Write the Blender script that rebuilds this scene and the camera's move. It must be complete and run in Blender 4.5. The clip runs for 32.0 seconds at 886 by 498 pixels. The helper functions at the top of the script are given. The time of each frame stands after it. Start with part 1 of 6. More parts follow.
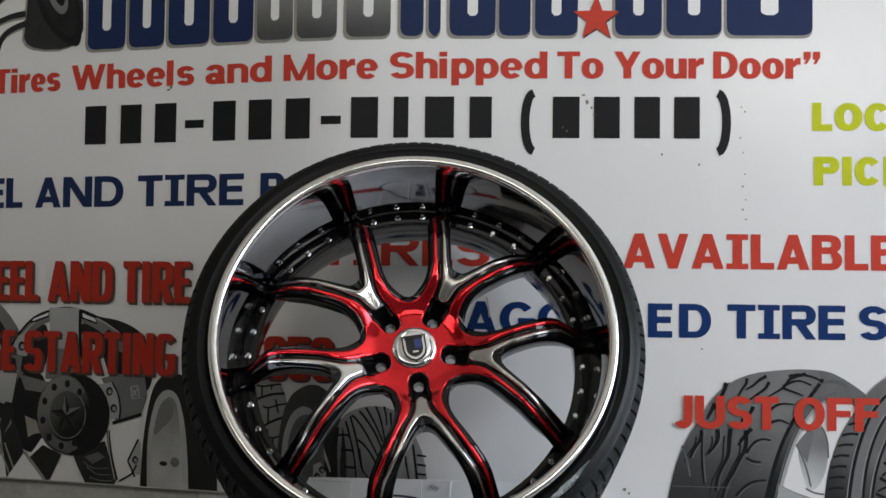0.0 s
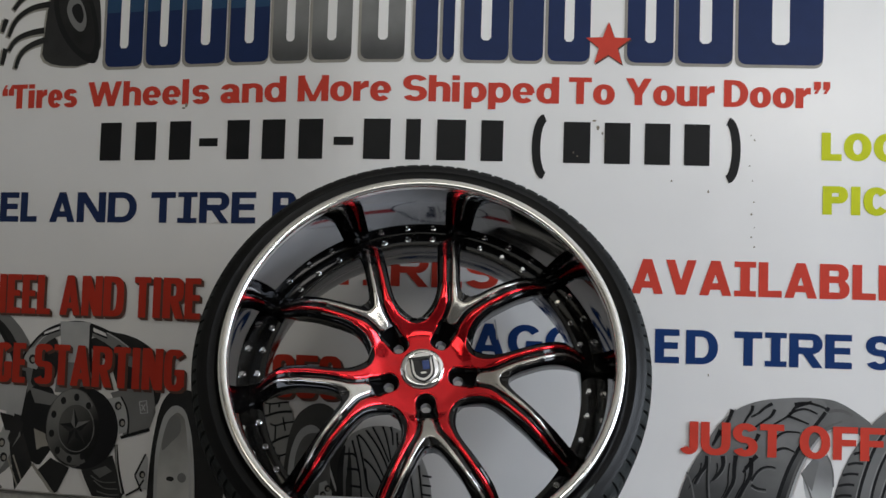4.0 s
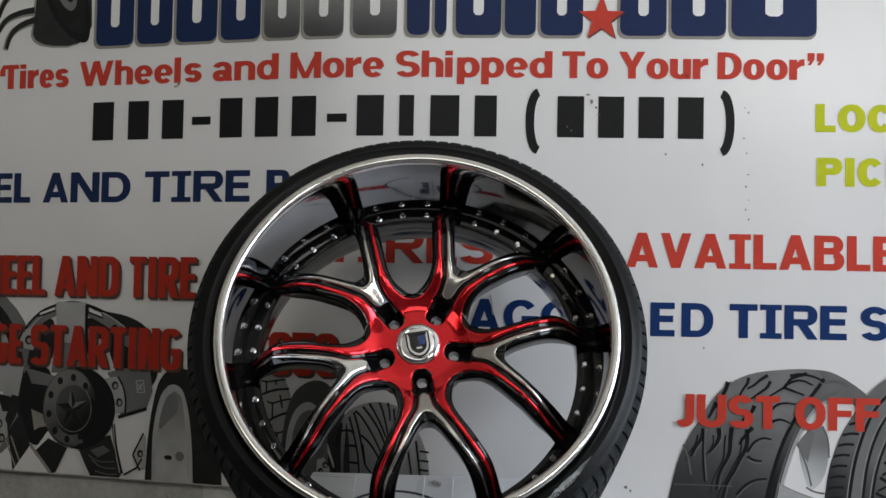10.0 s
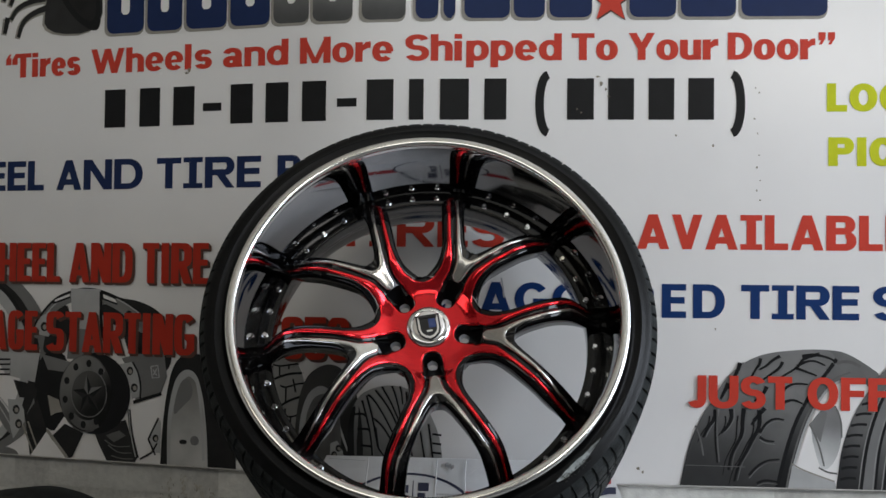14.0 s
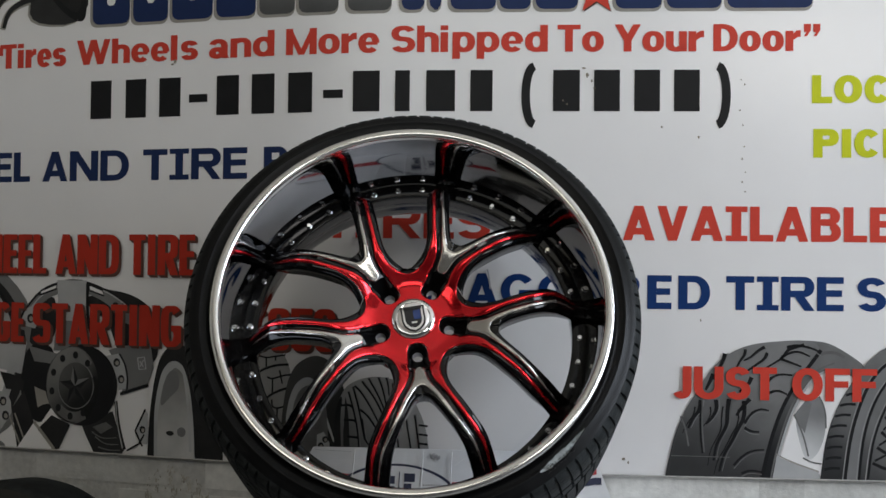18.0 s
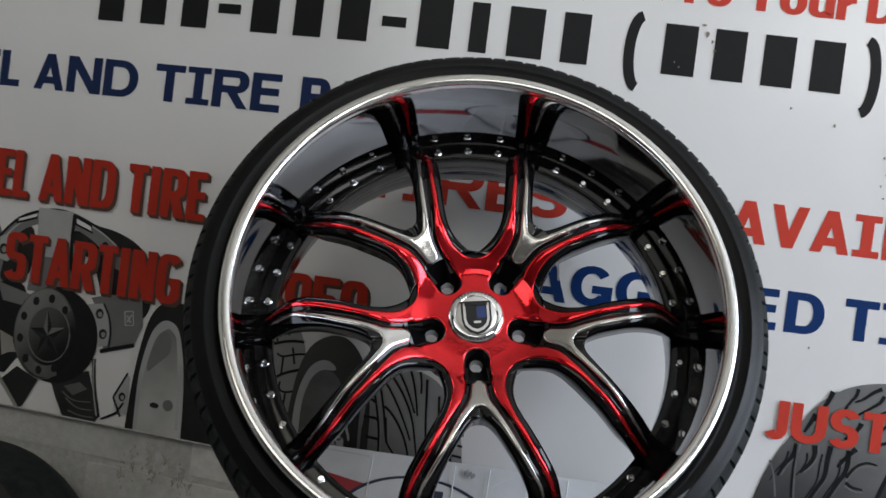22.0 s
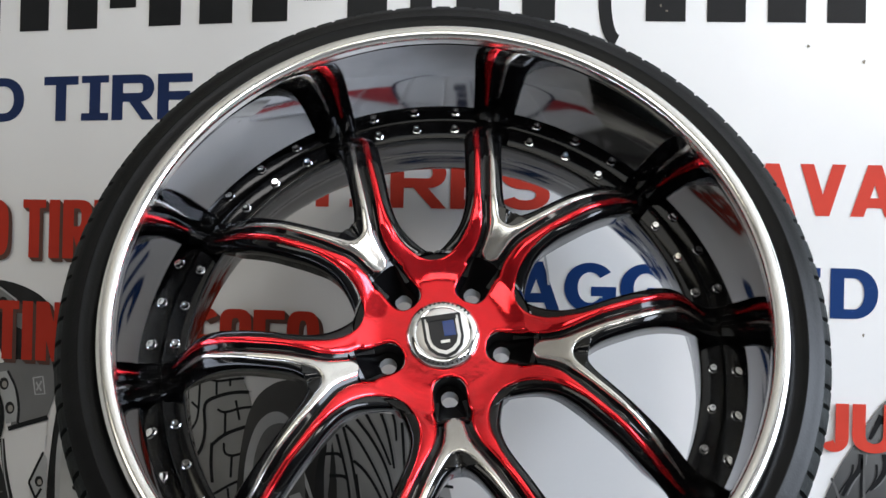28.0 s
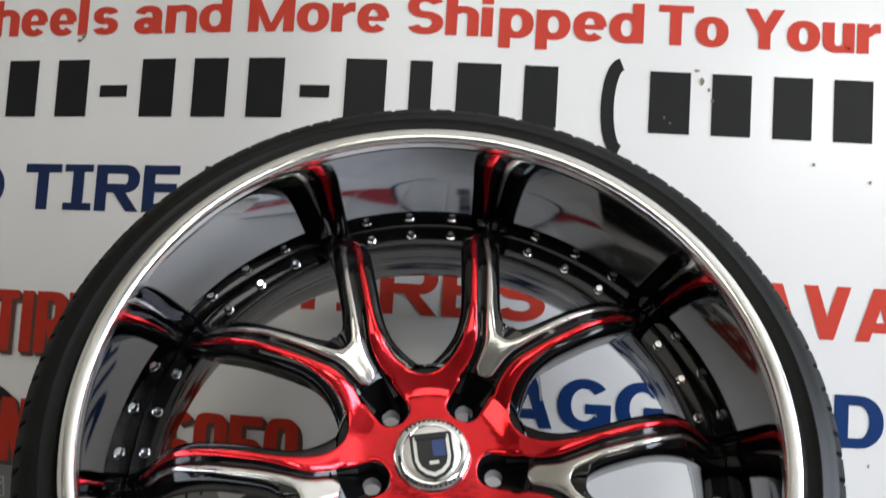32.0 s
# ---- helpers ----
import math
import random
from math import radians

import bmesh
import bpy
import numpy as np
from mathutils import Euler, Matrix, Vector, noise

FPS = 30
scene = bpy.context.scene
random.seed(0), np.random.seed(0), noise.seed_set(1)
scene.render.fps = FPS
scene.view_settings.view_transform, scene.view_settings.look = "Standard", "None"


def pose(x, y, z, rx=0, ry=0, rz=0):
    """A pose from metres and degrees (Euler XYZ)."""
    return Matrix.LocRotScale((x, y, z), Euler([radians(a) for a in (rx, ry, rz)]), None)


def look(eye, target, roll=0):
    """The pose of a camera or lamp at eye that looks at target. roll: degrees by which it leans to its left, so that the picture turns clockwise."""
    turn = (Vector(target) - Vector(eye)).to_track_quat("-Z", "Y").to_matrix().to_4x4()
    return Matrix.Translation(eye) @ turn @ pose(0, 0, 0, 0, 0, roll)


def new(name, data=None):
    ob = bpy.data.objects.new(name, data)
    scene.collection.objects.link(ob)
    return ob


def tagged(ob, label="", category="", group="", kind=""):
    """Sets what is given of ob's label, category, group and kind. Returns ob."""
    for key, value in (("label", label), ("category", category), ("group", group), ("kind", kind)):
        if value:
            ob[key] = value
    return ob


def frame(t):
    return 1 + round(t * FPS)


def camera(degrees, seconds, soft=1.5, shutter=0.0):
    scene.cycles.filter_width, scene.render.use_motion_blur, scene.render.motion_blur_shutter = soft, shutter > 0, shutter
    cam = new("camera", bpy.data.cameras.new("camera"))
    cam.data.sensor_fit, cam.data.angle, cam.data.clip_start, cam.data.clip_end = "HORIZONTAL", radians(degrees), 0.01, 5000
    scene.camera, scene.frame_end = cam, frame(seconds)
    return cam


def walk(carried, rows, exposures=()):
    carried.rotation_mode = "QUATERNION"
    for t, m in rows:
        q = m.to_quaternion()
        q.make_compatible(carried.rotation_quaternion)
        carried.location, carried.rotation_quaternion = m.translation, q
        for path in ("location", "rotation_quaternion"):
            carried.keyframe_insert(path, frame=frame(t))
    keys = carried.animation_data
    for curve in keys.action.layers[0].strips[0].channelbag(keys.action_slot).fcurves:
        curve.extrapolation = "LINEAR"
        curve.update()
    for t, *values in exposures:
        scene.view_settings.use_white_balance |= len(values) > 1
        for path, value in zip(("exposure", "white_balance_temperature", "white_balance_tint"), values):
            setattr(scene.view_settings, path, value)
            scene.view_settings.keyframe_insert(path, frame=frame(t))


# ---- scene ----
cam = camera(43.0, 32.0, shutter=0.4)
PATH = [
    (0, (0.1117, -2.2079, 0.5164), (-0.0017, -0.2128, 0.5999), 0.69),
    (0.5, (0.1136, -2.2143, 0.5217), (0.0026, -0.2203, 0.6296), 1.21),
    (1, (0.1103, -2.2187, 0.5224), (-0.0099, -0.2264, 0.6491), 1.08),
    (1.5, (0.1099, -2.2201, 0.5224), (-0.0143, -0.2282, 0.6535), 1.37),
    (2, (0.1079, -2.2237, 0.5219), (-0.0226, -0.2321, 0.6508), 1.37),
    (2.5, (0.1087, -2.2219, 0.5203), (-0.0262, -0.2301, 0.6421), 1.44),
    (3, (0.1086, -2.2220, 0.5210), (-0.0287, -0.2302, 0.6386), 1.42),
    (3.5, (0.1102, -2.2233, 0.5210), (-0.0210, -0.2312, 0.6405), 1.68),
    (5.5, (0.1112, -2.2239, 0.5218), (-0.0167, -0.2306, 0.6234), 1.91),
    (6, (0.1122, -2.2230, 0.5162), (-0.0149, -0.2296, 0.6171), 1.99),
    (6.5, (0.1086, -2.2228, 0.5162), (-0.0204, -0.2290, 0.6056), 1.87),
    (7, (0.1123, -2.2222, 0.5146), (-0.0110, -0.2281, 0.6046), 1.95),
    (7.5, (0.1147, -2.2215, 0.5191), (-0.0111, -0.2272, 0.6024), 1.95),
    (8, (0.1102, -2.2210, 0.5140), (-0.0118, -0.2261, 0.5877), 2.04),
    (8.5, (0.1130, -2.2202, 0.5114), (-0.0130, -0.2253, 0.5789), 2.04),
    (9, (0.1149, -2.2212, 0.5124), (-0.0083, -0.2262, 0.5795), 1.74),
    (9.5, (0.1136, -2.2216, 0.5149), (-0.0112, -0.2268, 0.5854), 1.36),
    (10, (0.1133, -2.2221, 0.5135), (-0.0083, -0.2275, 0.5948), 1.14),
    (10.5, (0.1160, -2.2197, 0.5139), (-0.0087, -0.2253, 0.5961), 1.15),
    (11, (0.1142, -2.2226, 0.5176), (-0.0047, -0.2280, 0.6018), 1.18),
    (11.5, (0.1109, -2.2201, 0.5170), (-0.0039, -0.2244, 0.5827), 1.14),
    (12, (0.1295, -2.2184, 0.5112), (0.0224, -0.2221, 0.5708), 0.51),
    (12.5, (0.1268, -2.2197, 0.5126), (0.0021, -0.2242, 0.5654), 0.48),
    (13, (0.1089, -2.2214, 0.5172), (-0.0502, -0.2285, 0.5706), 0.26),
    (13.5, (0.1143, -2.2273, 0.5142), (-0.0517, -0.2350, 0.5701), 0.68),
    (14, (0.1255, -2.2258, 0.5097), (-0.0257, -0.2323, 0.5647), 0.66),
    (14.5, (0.1276, -2.2315, 0.5198), (-0.0191, -0.2378, 0.5816), -0.15),
    (16.5, (0.1178, -2.2283, 0.5108), (-0.0375, -0.2349, 0.5593), 0.14),
    (17, (0.1283, -2.2270, 0.5111), (-0.0258, -0.2334, 0.5546), 0.08),
    (17.5, (0.1386, -2.2299, 0.5145), (-0.0063, -0.2357, 0.5583), 0.17),
    (18, (0.1383, -2.2276, 0.5118), (0.0004, -0.2327, 0.5500), 0.62),
    (18.5, (0.1340, -2.2269, 0.5043), (-0.0005, -0.2318, 0.5430), 1.21),
    (19, (0.1394, -2.2267, 0.5074), (-0.0002, -0.2319, 0.5407), 0.84),
    (19.5, (0.1308, -2.2262, 0.5038), (-0.0062, -0.2311, 0.5322), 0.93),
    (20, (0.0914, -2.2070, 0.5046), (-0.0351, -0.2112, 0.5350), 2.13),
    (20.5, (0.0356, -2.1637, 0.5050), (-0.0721, -0.1669, 0.5406), 6.81),
    (21, (0.0175, -2.1241, 0.5221), (-0.1586, -0.1318, 0.5226), 6.13),
    (21.5, (0.0145, -2.0187, 0.5380), (-0.1573, -0.0266, 0.4934), 5.13),
    (22, (0.0086, -1.8417, 0.5496), (-0.1246, 0.1533, 0.4996), 7.18),
    (22.5, (0.0155, -1.6588, 0.5372), (-0.0796, 0.3373, 0.4578), 4.69),
    (23, (0.0272, -1.5362, 0.4883), (-0.1050, 0.4570, 0.3898), 2.09),
    (23.5, (0.0245, -1.4872, 0.5023), (-0.0663, 0.5070, 0.3791), 1.86),
    (24, (0.0161, -1.4772, 0.5009), (-0.0629, 0.5156, 0.3506), 1.31),
    (24.5, (0.0218, -1.4808, 0.4975), (-0.0561, 0.5118, 0.3449), 1.63),
    (25, (0.0218, -1.4861, 0.4944), (-0.0618, 0.5067, 0.3468), 1.69),
    (25.5, (0.0372, -1.4867, 0.4979), (-0.0430, 0.5059, 0.3457), 1.35),
    (26, (0.0353, -1.4869, 0.5014), (-0.0489, 0.5068, 0.3663), 1.59),
    (26.5, (0.0374, -1.4984, 0.5084), (-0.0740, 0.4985, 0.4966), 1.48),
    (28.5, (0.0330, -1.5071, 0.5069), (-0.0983, 0.4885, 0.5255), 1.30),
    (29, (0.0248, -1.5103, 0.5118), (-0.1001, 0.4857, 0.5222), 1.44),
    (29.5, (0.0429, -1.5072, 0.5058), (-0.0681, 0.4897, 0.5181), 0.80),
    (30, (0.0493, -1.5027, 0.5030), (-0.0202, 0.4957, 0.4642), 0.50),
    (30.5, (0.0506, -1.5007, 0.5032), (-0.0110, 0.4977, 0.4507), 0.79),
    (31, (0.0440, -1.4956, 0.5069), (-0.0300, 0.5030, 0.5166), 2.80),
    (31.5, (0.0297, -1.4694, 0.5093), (-0.0852, 0.5252, 0.6002), 3.49),
    (32, (0.0193, -1.4490, 0.5211), (-0.0861, 0.5387, 0.7154), 3.51),
]
walk(cam, [(t, look(eye, target, roll)) for t, eye, target, roll in PATH],
     exposures=[(0, 0.06, 6800, 10), (6, -0.02, 6800, 10), (13, -0.02, 6800, 10), (20.5, -0.02, 6700, 10), (22, 0.16, 6600, 10), (23.5, 0.75, 6550, 10), (26, 0.75, 6550, 10), (29, 0.86, 6650, 10), (30.5, 0.86, 6700, 10), (32, 0.70, 6800, 10)])

# ---- world, lamps, exposure ----
world = bpy.data.worlds.new("sky")
scene.world = world
world.use_nodes = True
wn = world.node_tree.nodes
sky = wn.new("ShaderNodeTexSky")
sky.sky_type = "NISHITA"
sky.sun_disc = False
sky.sun_elevation, sky.sun_rotation = radians(50), radians(333)
world.node_tree.links.new(sky.outputs[0], wn["Background"].inputs[0])
wn["Background"].inputs[1].default_value = 0.12
sun = new("sun", bpy.data.lights.new("sun", "SUN"))
sun.data.energy, sun.data.angle, sun.data.color = 2.5, radians(0.6), (1.0, 0.95, 0.88)
sun.matrix_world = look((0, 0, 6), (1.5, -3.0, 2.0))
# daylight through the open doorway in the east wall, beside the banner
FRONT_Y, EAST_X, FLOOR = -3.0, 3.3, -0.55
DOOR_Y0, DOOR_Y1, DOOR_H = -2.75, -0.30, 2.45
door_light = new("door_daylight", bpy.data.lights.new("door_daylight", "AREA"))
door_light.data.shape = "RECTANGLE"
SKY_Z0 = 0.45  # above this height the doorway shows the sky
door_light.data.size, door_light.data.size_y = DOOR_Y1 - DOOR_Y0 - 0.1, DOOR_H - SKY_Z0 - 0.05
door_light.data.energy, door_light.data.color = 116, (0.765, 0.86, 1.0)
door_light.matrix_world = look((EAST_X - 0.06, (DOOR_Y0 + DOOR_Y1) / 2, (DOOR_H + SKY_Z0) / 2), (0, (DOOR_Y0 + DOOR_Y1) / 2, (DOOR_H + SKY_Z0) / 2))
# unseen windows added high in the south wall: west fill, east banner glare
WINDOWS = [(-1.70, 0.45, 1.25, 2.45, 11.0, (1.0, 0.945, 0.76)), (0.95, 1.95, 1.30, 1.82, 10.0, (1.0, 0.97, 0.92))]
for x0, x1, z0, z1, power, tint in WINDOWS:
    window_light = new("added_window_lamp", bpy.data.lights.new("added_window_lamp", "AREA"))
    window_light.data.shape = "RECTANGLE"
    window_light.data.size, window_light.data.size_y = x1 - x0 - 0.06, z1 - z0 - 0.06
    window_light.data.energy, window_light.data.color = power, tint
    window_light.matrix_world = look(((x0 + x1) / 2, FRONT_Y + 0.06, (z1 + z0) / 2), ((x0 + x1) / 2, 0, (z1 + z0) / 2))


# ---- materials ----
def mat(name, color, rough=0.5, metal=0.0, vary=0.08, scale=30.0, bump=0.0, bump_scale=200.0, coat=0.0, spec=0.5, stain=0.0, stain_scale=3.0, rough_vary=0.05):
    """A surface with two scales of variation: fine grain and broad stains."""
    m = bpy.data.materials.new(name)
    m.use_nodes = True
    t = m.node_tree
    b = t.nodes["Principled BSDF"]
    co = t.nodes.new("ShaderNodeTexCoord")
    fine = t.nodes.new("ShaderNodeTexNoise")
    fine.inputs["Scale"].default_value, fine.inputs["Detail"].default_value = scale, 6.0
    t.links.new(co.outputs["Object"], fine.inputs["Vector"])
    wide = t.nodes.new("ShaderNodeTexNoise")
    wide.inputs["Scale"].default_value, wide.inputs["Detail"].default_value = stain_scale, 4.0
    t.links.new(co.outputs["Object"], wide.inputs["Vector"])
    info = t.nodes.new("ShaderNodeObjectInfo")
    ramp = t.nodes.new("ShaderNodeMapRange")
    ramp.inputs["From Min"].default_value, ramp.inputs["From Max"].default_value = 0.3, 0.7
    ramp.inputs["To Min"].default_value, ramp.inputs["To Max"].default_value = 1.0 - vary, 1.0 + vary
    t.links.new(fine.outputs["Fac"], ramp.inputs["Value"])
    wramp = t.nodes.new("ShaderNodeMapRange")
    wramp.inputs["From Min"].default_value, wramp.inputs["From Max"].default_value = 0.35, 0.65
    wramp.inputs["To Min"].default_value, wramp.inputs["To Max"].default_value = 1.0 - stain, 1.0
    t.links.new(wide.outputs["Fac"], wramp.inputs["Value"])
    mul = t.nodes.new("ShaderNodeMath")
    mul.operation = "MULTIPLY"
    t.links.new(ramp.outputs[0], mul.inputs[0])
    t.links.new(wramp.outputs[0], mul.inputs[1])
    hue = t.nodes.new("ShaderNodeHueSaturation")
    hue.inputs["Color"].default_value = (*color, 1)
    t.links.new(mul.outputs[0], hue.inputs["Value"])
    t.links.new(hue.outputs[0], b.inputs["Base Color"])
    rr = t.nodes.new("ShaderNodeMapRange")
    rr.inputs["To Min"].default_value, rr.inputs["To Max"].default_value = max(0.0, rough - rough_vary), min(1.0, rough + rough_vary)
    t.links.new(fine.outputs["Fac"], rr.inputs["Value"])
    t.links.new(rr.outputs[0], b.inputs["Roughness"])
    b.inputs["Metallic"].default_value = metal
    b.inputs["Specular IOR Level"].default_value = spec
    b.inputs["Coat Weight"].default_value = coat
    b.inputs["Coat Roughness"].default_value = 0.04
    if bump:
        tex = t.nodes.new("ShaderNodeTexNoise")
        tex.inputs["Scale"].default_value, tex.inputs["Detail"].default_value = bump_scale, 5.0
        t.links.new(co.outputs["Object"], tex.inputs["Vector"])
        bp = t.nodes.new("ShaderNodeBump")
        bp.inputs["Strength"].default_value, bp.inputs["Distance"].default_value = 1.0, bump
        t.links.new(tex.outputs["Fac"], bp.inputs["Height"])
        t.links.new(bp.outputs[0], b.inputs["Normal"])
    return m


VINYL = mat("white_vinyl", (0.82, 0.80, 0.79), 0.25, spec=0.5, vary=0.015, scale=8, bump=0.0004, bump_scale=6, stain=0.05, stain_scale=1.5)
# vinyl darkened for dirt and for the shade under the hem's fold
HEM = mat("hem_dirt_and_shade", (0.40, 0.385, 0.36), 0.5, vary=0.2, scale=30, stain=0.25, stain_scale=6)
INK_RED = mat("red_ink", (0.58, 0.055, 0.035), 0.42, spec=0.16, vary=0.05)
INK_RED_DARK = mat("dark_red_ink", (0.42, 0.03, 0.015), 0.42, spec=0.16, vary=0.05)
INK_SHADOW = mat("shadow_ink", (0.10, 0.05, 0.04), 0.42, spec=0.16)
INK_NAVY = mat("navy_ink", (0.013, 0.026, 0.085), 0.42, spec=0.16, vary=0.05)
INK_BLUE = mat("blue_ink", (0.006, 0.033, 0.135), 0.42, spec=0.16, vary=0.05)
INK_BLACK = mat("black_ink", (0.012, 0.012, 0.013), 0.42, spec=0.16, vary=0.1)
INK_LIME = mat("lime_ink", (0.55, 0.58, 0.02), 0.42, spec=0.16, vary=0.05)
INK_GREY = mat("grey_ink", (0.175, 0.174, 0.172), 0.42, spec=0.16, vary=0.1, scale=12)
INK_PALE = mat("pale_grey_ink", (0.40, 0.40, 0.40), 0.42, spec=0.16, vary=0.12, scale=14)
INK_DARK = mat("charcoal_ink", (0.020, 0.020, 0.020), 0.42, spec=0.16, vary=0.3, scale=16)
INK_TREAD = mat("tread_ink", (0.030, 0.030, 0.030), 0.42, spec=0.16, vary=0.25, scale=14)
INK_GLINT = mat("lit_edge_ink", (0.26, 0.255, 0.25), 0.42, spec=0.16, vary=0.2, scale=40)
INK_MID = mat("mid_grey_ink", (0.125, 0.123, 0.12), 0.42, spec=0.16, vary=0.2, scale=26)
INK_GROOVE = mat("groove_ink", (0.012, 0.012, 0.013), 0.42, spec=0.16)
INK_OUTLINE = mat("taupe_ink", (0.30, 0.28, 0.25), 0.42, spec=0.16)


def fade_ink(name, low, high, x0, z0, x1, z1):
    """A printed halftone that runs from one grey to another across the picture on the banner."""
    m = mat(name, low, 0.42, spec=0.16, vary=0.12, scale=18)
    t = m.node_tree
    hue = next(n for n in t.nodes if n.bl_idname == "ShaderNodeHueSaturation")
    co = next(n for n in t.nodes if n.bl_idname == "ShaderNodeTexCoord")
    dx, dz = x1 - x0, z1 - z0
    d2 = dx * dx + dz * dz
    dot = t.nodes.new("ShaderNodeVectorMath")
    dot.operation = "DOT_PRODUCT"
    dot.inputs[1].default_value = (dx / d2, 0, dz / d2)
    t.links.new(co.outputs["Object"], dot.inputs[0])
    ramp = t.nodes.new("ShaderNodeMapRange")
    ramp.interpolation_type = "SMOOTHSTEP"
    start = (x0 * dx + z0 * dz) / d2
    ramp.inputs["From Min"].default_value, ramp.inputs["From Max"].default_value = start, start + 1
    t.links.new(dot.outputs["Value"], ramp.inputs["Value"])
    mix = t.nodes.new("ShaderNodeMix")
    mix.data_type = "RGBA"
    mix.inputs["A"].default_value, mix.inputs["B"].default_value = (*low, 1), (*high, 1)
    for k, socket in enumerate(mix.inputs):
        if socket.type == "RGBA":
            socket.default_value = (*low, 1) if socket.name == "A" else (*high, 1)
    t.links.new(ramp.outputs[0], mix.inputs[0])
    colour = next(o for o in mix.outputs if o.type == "RGBA")
    t.links.new(colour, hue.inputs["Color"])
    return m


TREAD_FADE = fade_ink("tread_halftone", (0.040, 0.040, 0.040), (0.185, 0.183, 0.18), 0.49, 0.13, 0.58, 0.345)
SHOULDER_FADE = fade_ink("shoulder_halftone", (0.016, 0.016, 0.017), (0.15, 0.148, 0.146), 0.63, 0.14, 0.71, 0.37)
RIB_FADE = fade_ink("rib_halftone", (0.030, 0.030, 0.031), (0.145, 0.143, 0.14), 0.73, 0.15, 0.82, 0.24)
HUB_FADE = fade_ink("hub_halftone", (0.20, 0.198, 0.19), (0.010, 0.010, 0.010), -0.868, 0.300, -0.790, 0.225)
CAP_FADE = fade_ink("cap_halftone", (0.085, 0.084, 0.08), (0.012, 0.012, 0.012), -0.840, 0.290, -0.790, 0.225)
SPOKE_FADE = fade_ink("spoke_halftone", (0.20, 0.20, 0.20), (0.60, 0.60, 0.595), 0.715, 0.25, 0.680, 0.15)
RIM_FADE = fade_ink("rim_halftone", (0.20, 0.197, 0.185), (0.46, 0.455, 0.44), -0.60, 0.31, -0.555, 0.14)
LETTER_FADE = fade_ink("grey_letter_halftone", (0.07, 0.07, 0.07), (0.20, 0.199, 0.195), 0.0, 1.03, 0.0, 1.13)
OFFROAD_FADE = fade_ink("offroad_tread_halftone", (0.22, 0.216, 0.208), (0.30, 0.296, 0.286), -0.42, 0.16, -0.35, 0.33)
RIM_TYRE_FADE = fade_ink("rimmed_tyre_halftone", (0.075, 0.073, 0.07), (0.030, 0.030, 0.029), -0.34, 0.30, -0.26, 0.20)
SWEPT_FADE = fade_ink("swept_tread_halftone", (0.11, 0.109, 0.107), (0.33, 0.326, 0.318), -0.215, 0.14, -0.13, 0.24)
INK_SHEEN = mat("blue_sheen_ink", (0.022, 0.060, 0.125), 0.42, spec=0.16, vary=0.08, scale=14)
BLOCK = mat("painted_block", (0.73, 0.72, 0.685), 0.6, vary=0.10, scale=60, bump=0.0012, bump_scale=130, stain=0.28, stain_scale=5)
MORTAR = mat("painted_mortar", (0.62, 0.61, 0.58), 0.7, vary=0.12, scale=90, bump=0.001, bump_scale=200, stain=0.2)
SCUFF = mat("scuff_mark", (0.40, 0.375, 0.32), 0.8, vary=0.4, scale=50)
DIRT = mat("dirt_speck", (0.24, 0.21, 0.16), 0.8, vary=0.4, scale=50)
CONCRETE = mat("concrete_floor", (0.24, 0.235, 0.225), 0.6, vary=0.2, scale=20, bump=0.001, bump_scale=90, stain=0.35, stain_scale=2.2)
WALL_PAINT = mat("wall_paint", (0.51, 0.475, 0.42), 0.7, vary=0.06, bump=0.0006, bump_scale=80, stain=0.2, stain_scale=1.2)
DARK_WALL = mat("dark_wall_paint", (0.13, 0.12, 0.11), 0.6, vary=0.15, scale=6, bump=0.0006, bump_scale=80, stain=0.5, stain_scale=1.4)
CEILING_PAINT = mat("ceiling_paint", (0.86, 0.83, 0.77), 0.8, vary=0.06, stain=0.2)
GROUND = mat("asphalt", (0.06, 0.06, 0.06), 0.85, vary=0.2, scale=40, bump=0.002)
STEEL = mat("galvanised_steel", (0.42, 0.43, 0.44), 0.4, metal=0.8, vary=0.1)
CHROME = mat("chrome", (0.82, 0.82, 0.82), 0.05, metal=1.0, vary=0.02, rough_vary=0.02)
POLISHED = mat("polished_lip", (0.82, 0.81, 0.79), 0.16, metal=1.0, vary=0.03, rough_vary=0.03)
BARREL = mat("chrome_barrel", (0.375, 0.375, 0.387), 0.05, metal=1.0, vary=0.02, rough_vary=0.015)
GLOSS_BLACK = mat("gloss_black_paint", (0.0022, 0.0022, 0.0026), 0.11, vary=0.1, spec=0.32, coat=0.08, rough_vary=0.03)
POCKET_BLACK = mat("pocket_black_paint", (0.003, 0.003, 0.0034), 0.34, vary=0.1, spec=0.2, rough_vary=0.05)
SATIN_BLACK = mat("satin_black_metal", (0.014, 0.014, 0.015), 0.28, vary=0.15, rough_vary=0.05)
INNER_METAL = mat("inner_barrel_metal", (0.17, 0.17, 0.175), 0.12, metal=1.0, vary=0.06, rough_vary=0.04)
CANDY_RED = mat("candy_red", (0.92, 0.020, 0.030), 0.12, metal=0.9, vary=0.08, scale=60, bump=0.0016, bump_scale=16, coat=0.5, rough_vary=0.04)
BRIGHT_CUT = mat("machined_silver", (0.58, 0.56, 0.53), 0.20, metal=0.95, vary=0.06, scale=90, bump=0.0003, bump_scale=60, rough_vary=0.06)
RUBBER = mat("tyre_rubber", (0.0036, 0.0037, 0.0041), 0.36, vary=0.25, scale=40, bump=0.0002, bump_scale=400, rough_vary=0.08, spec=0.17)
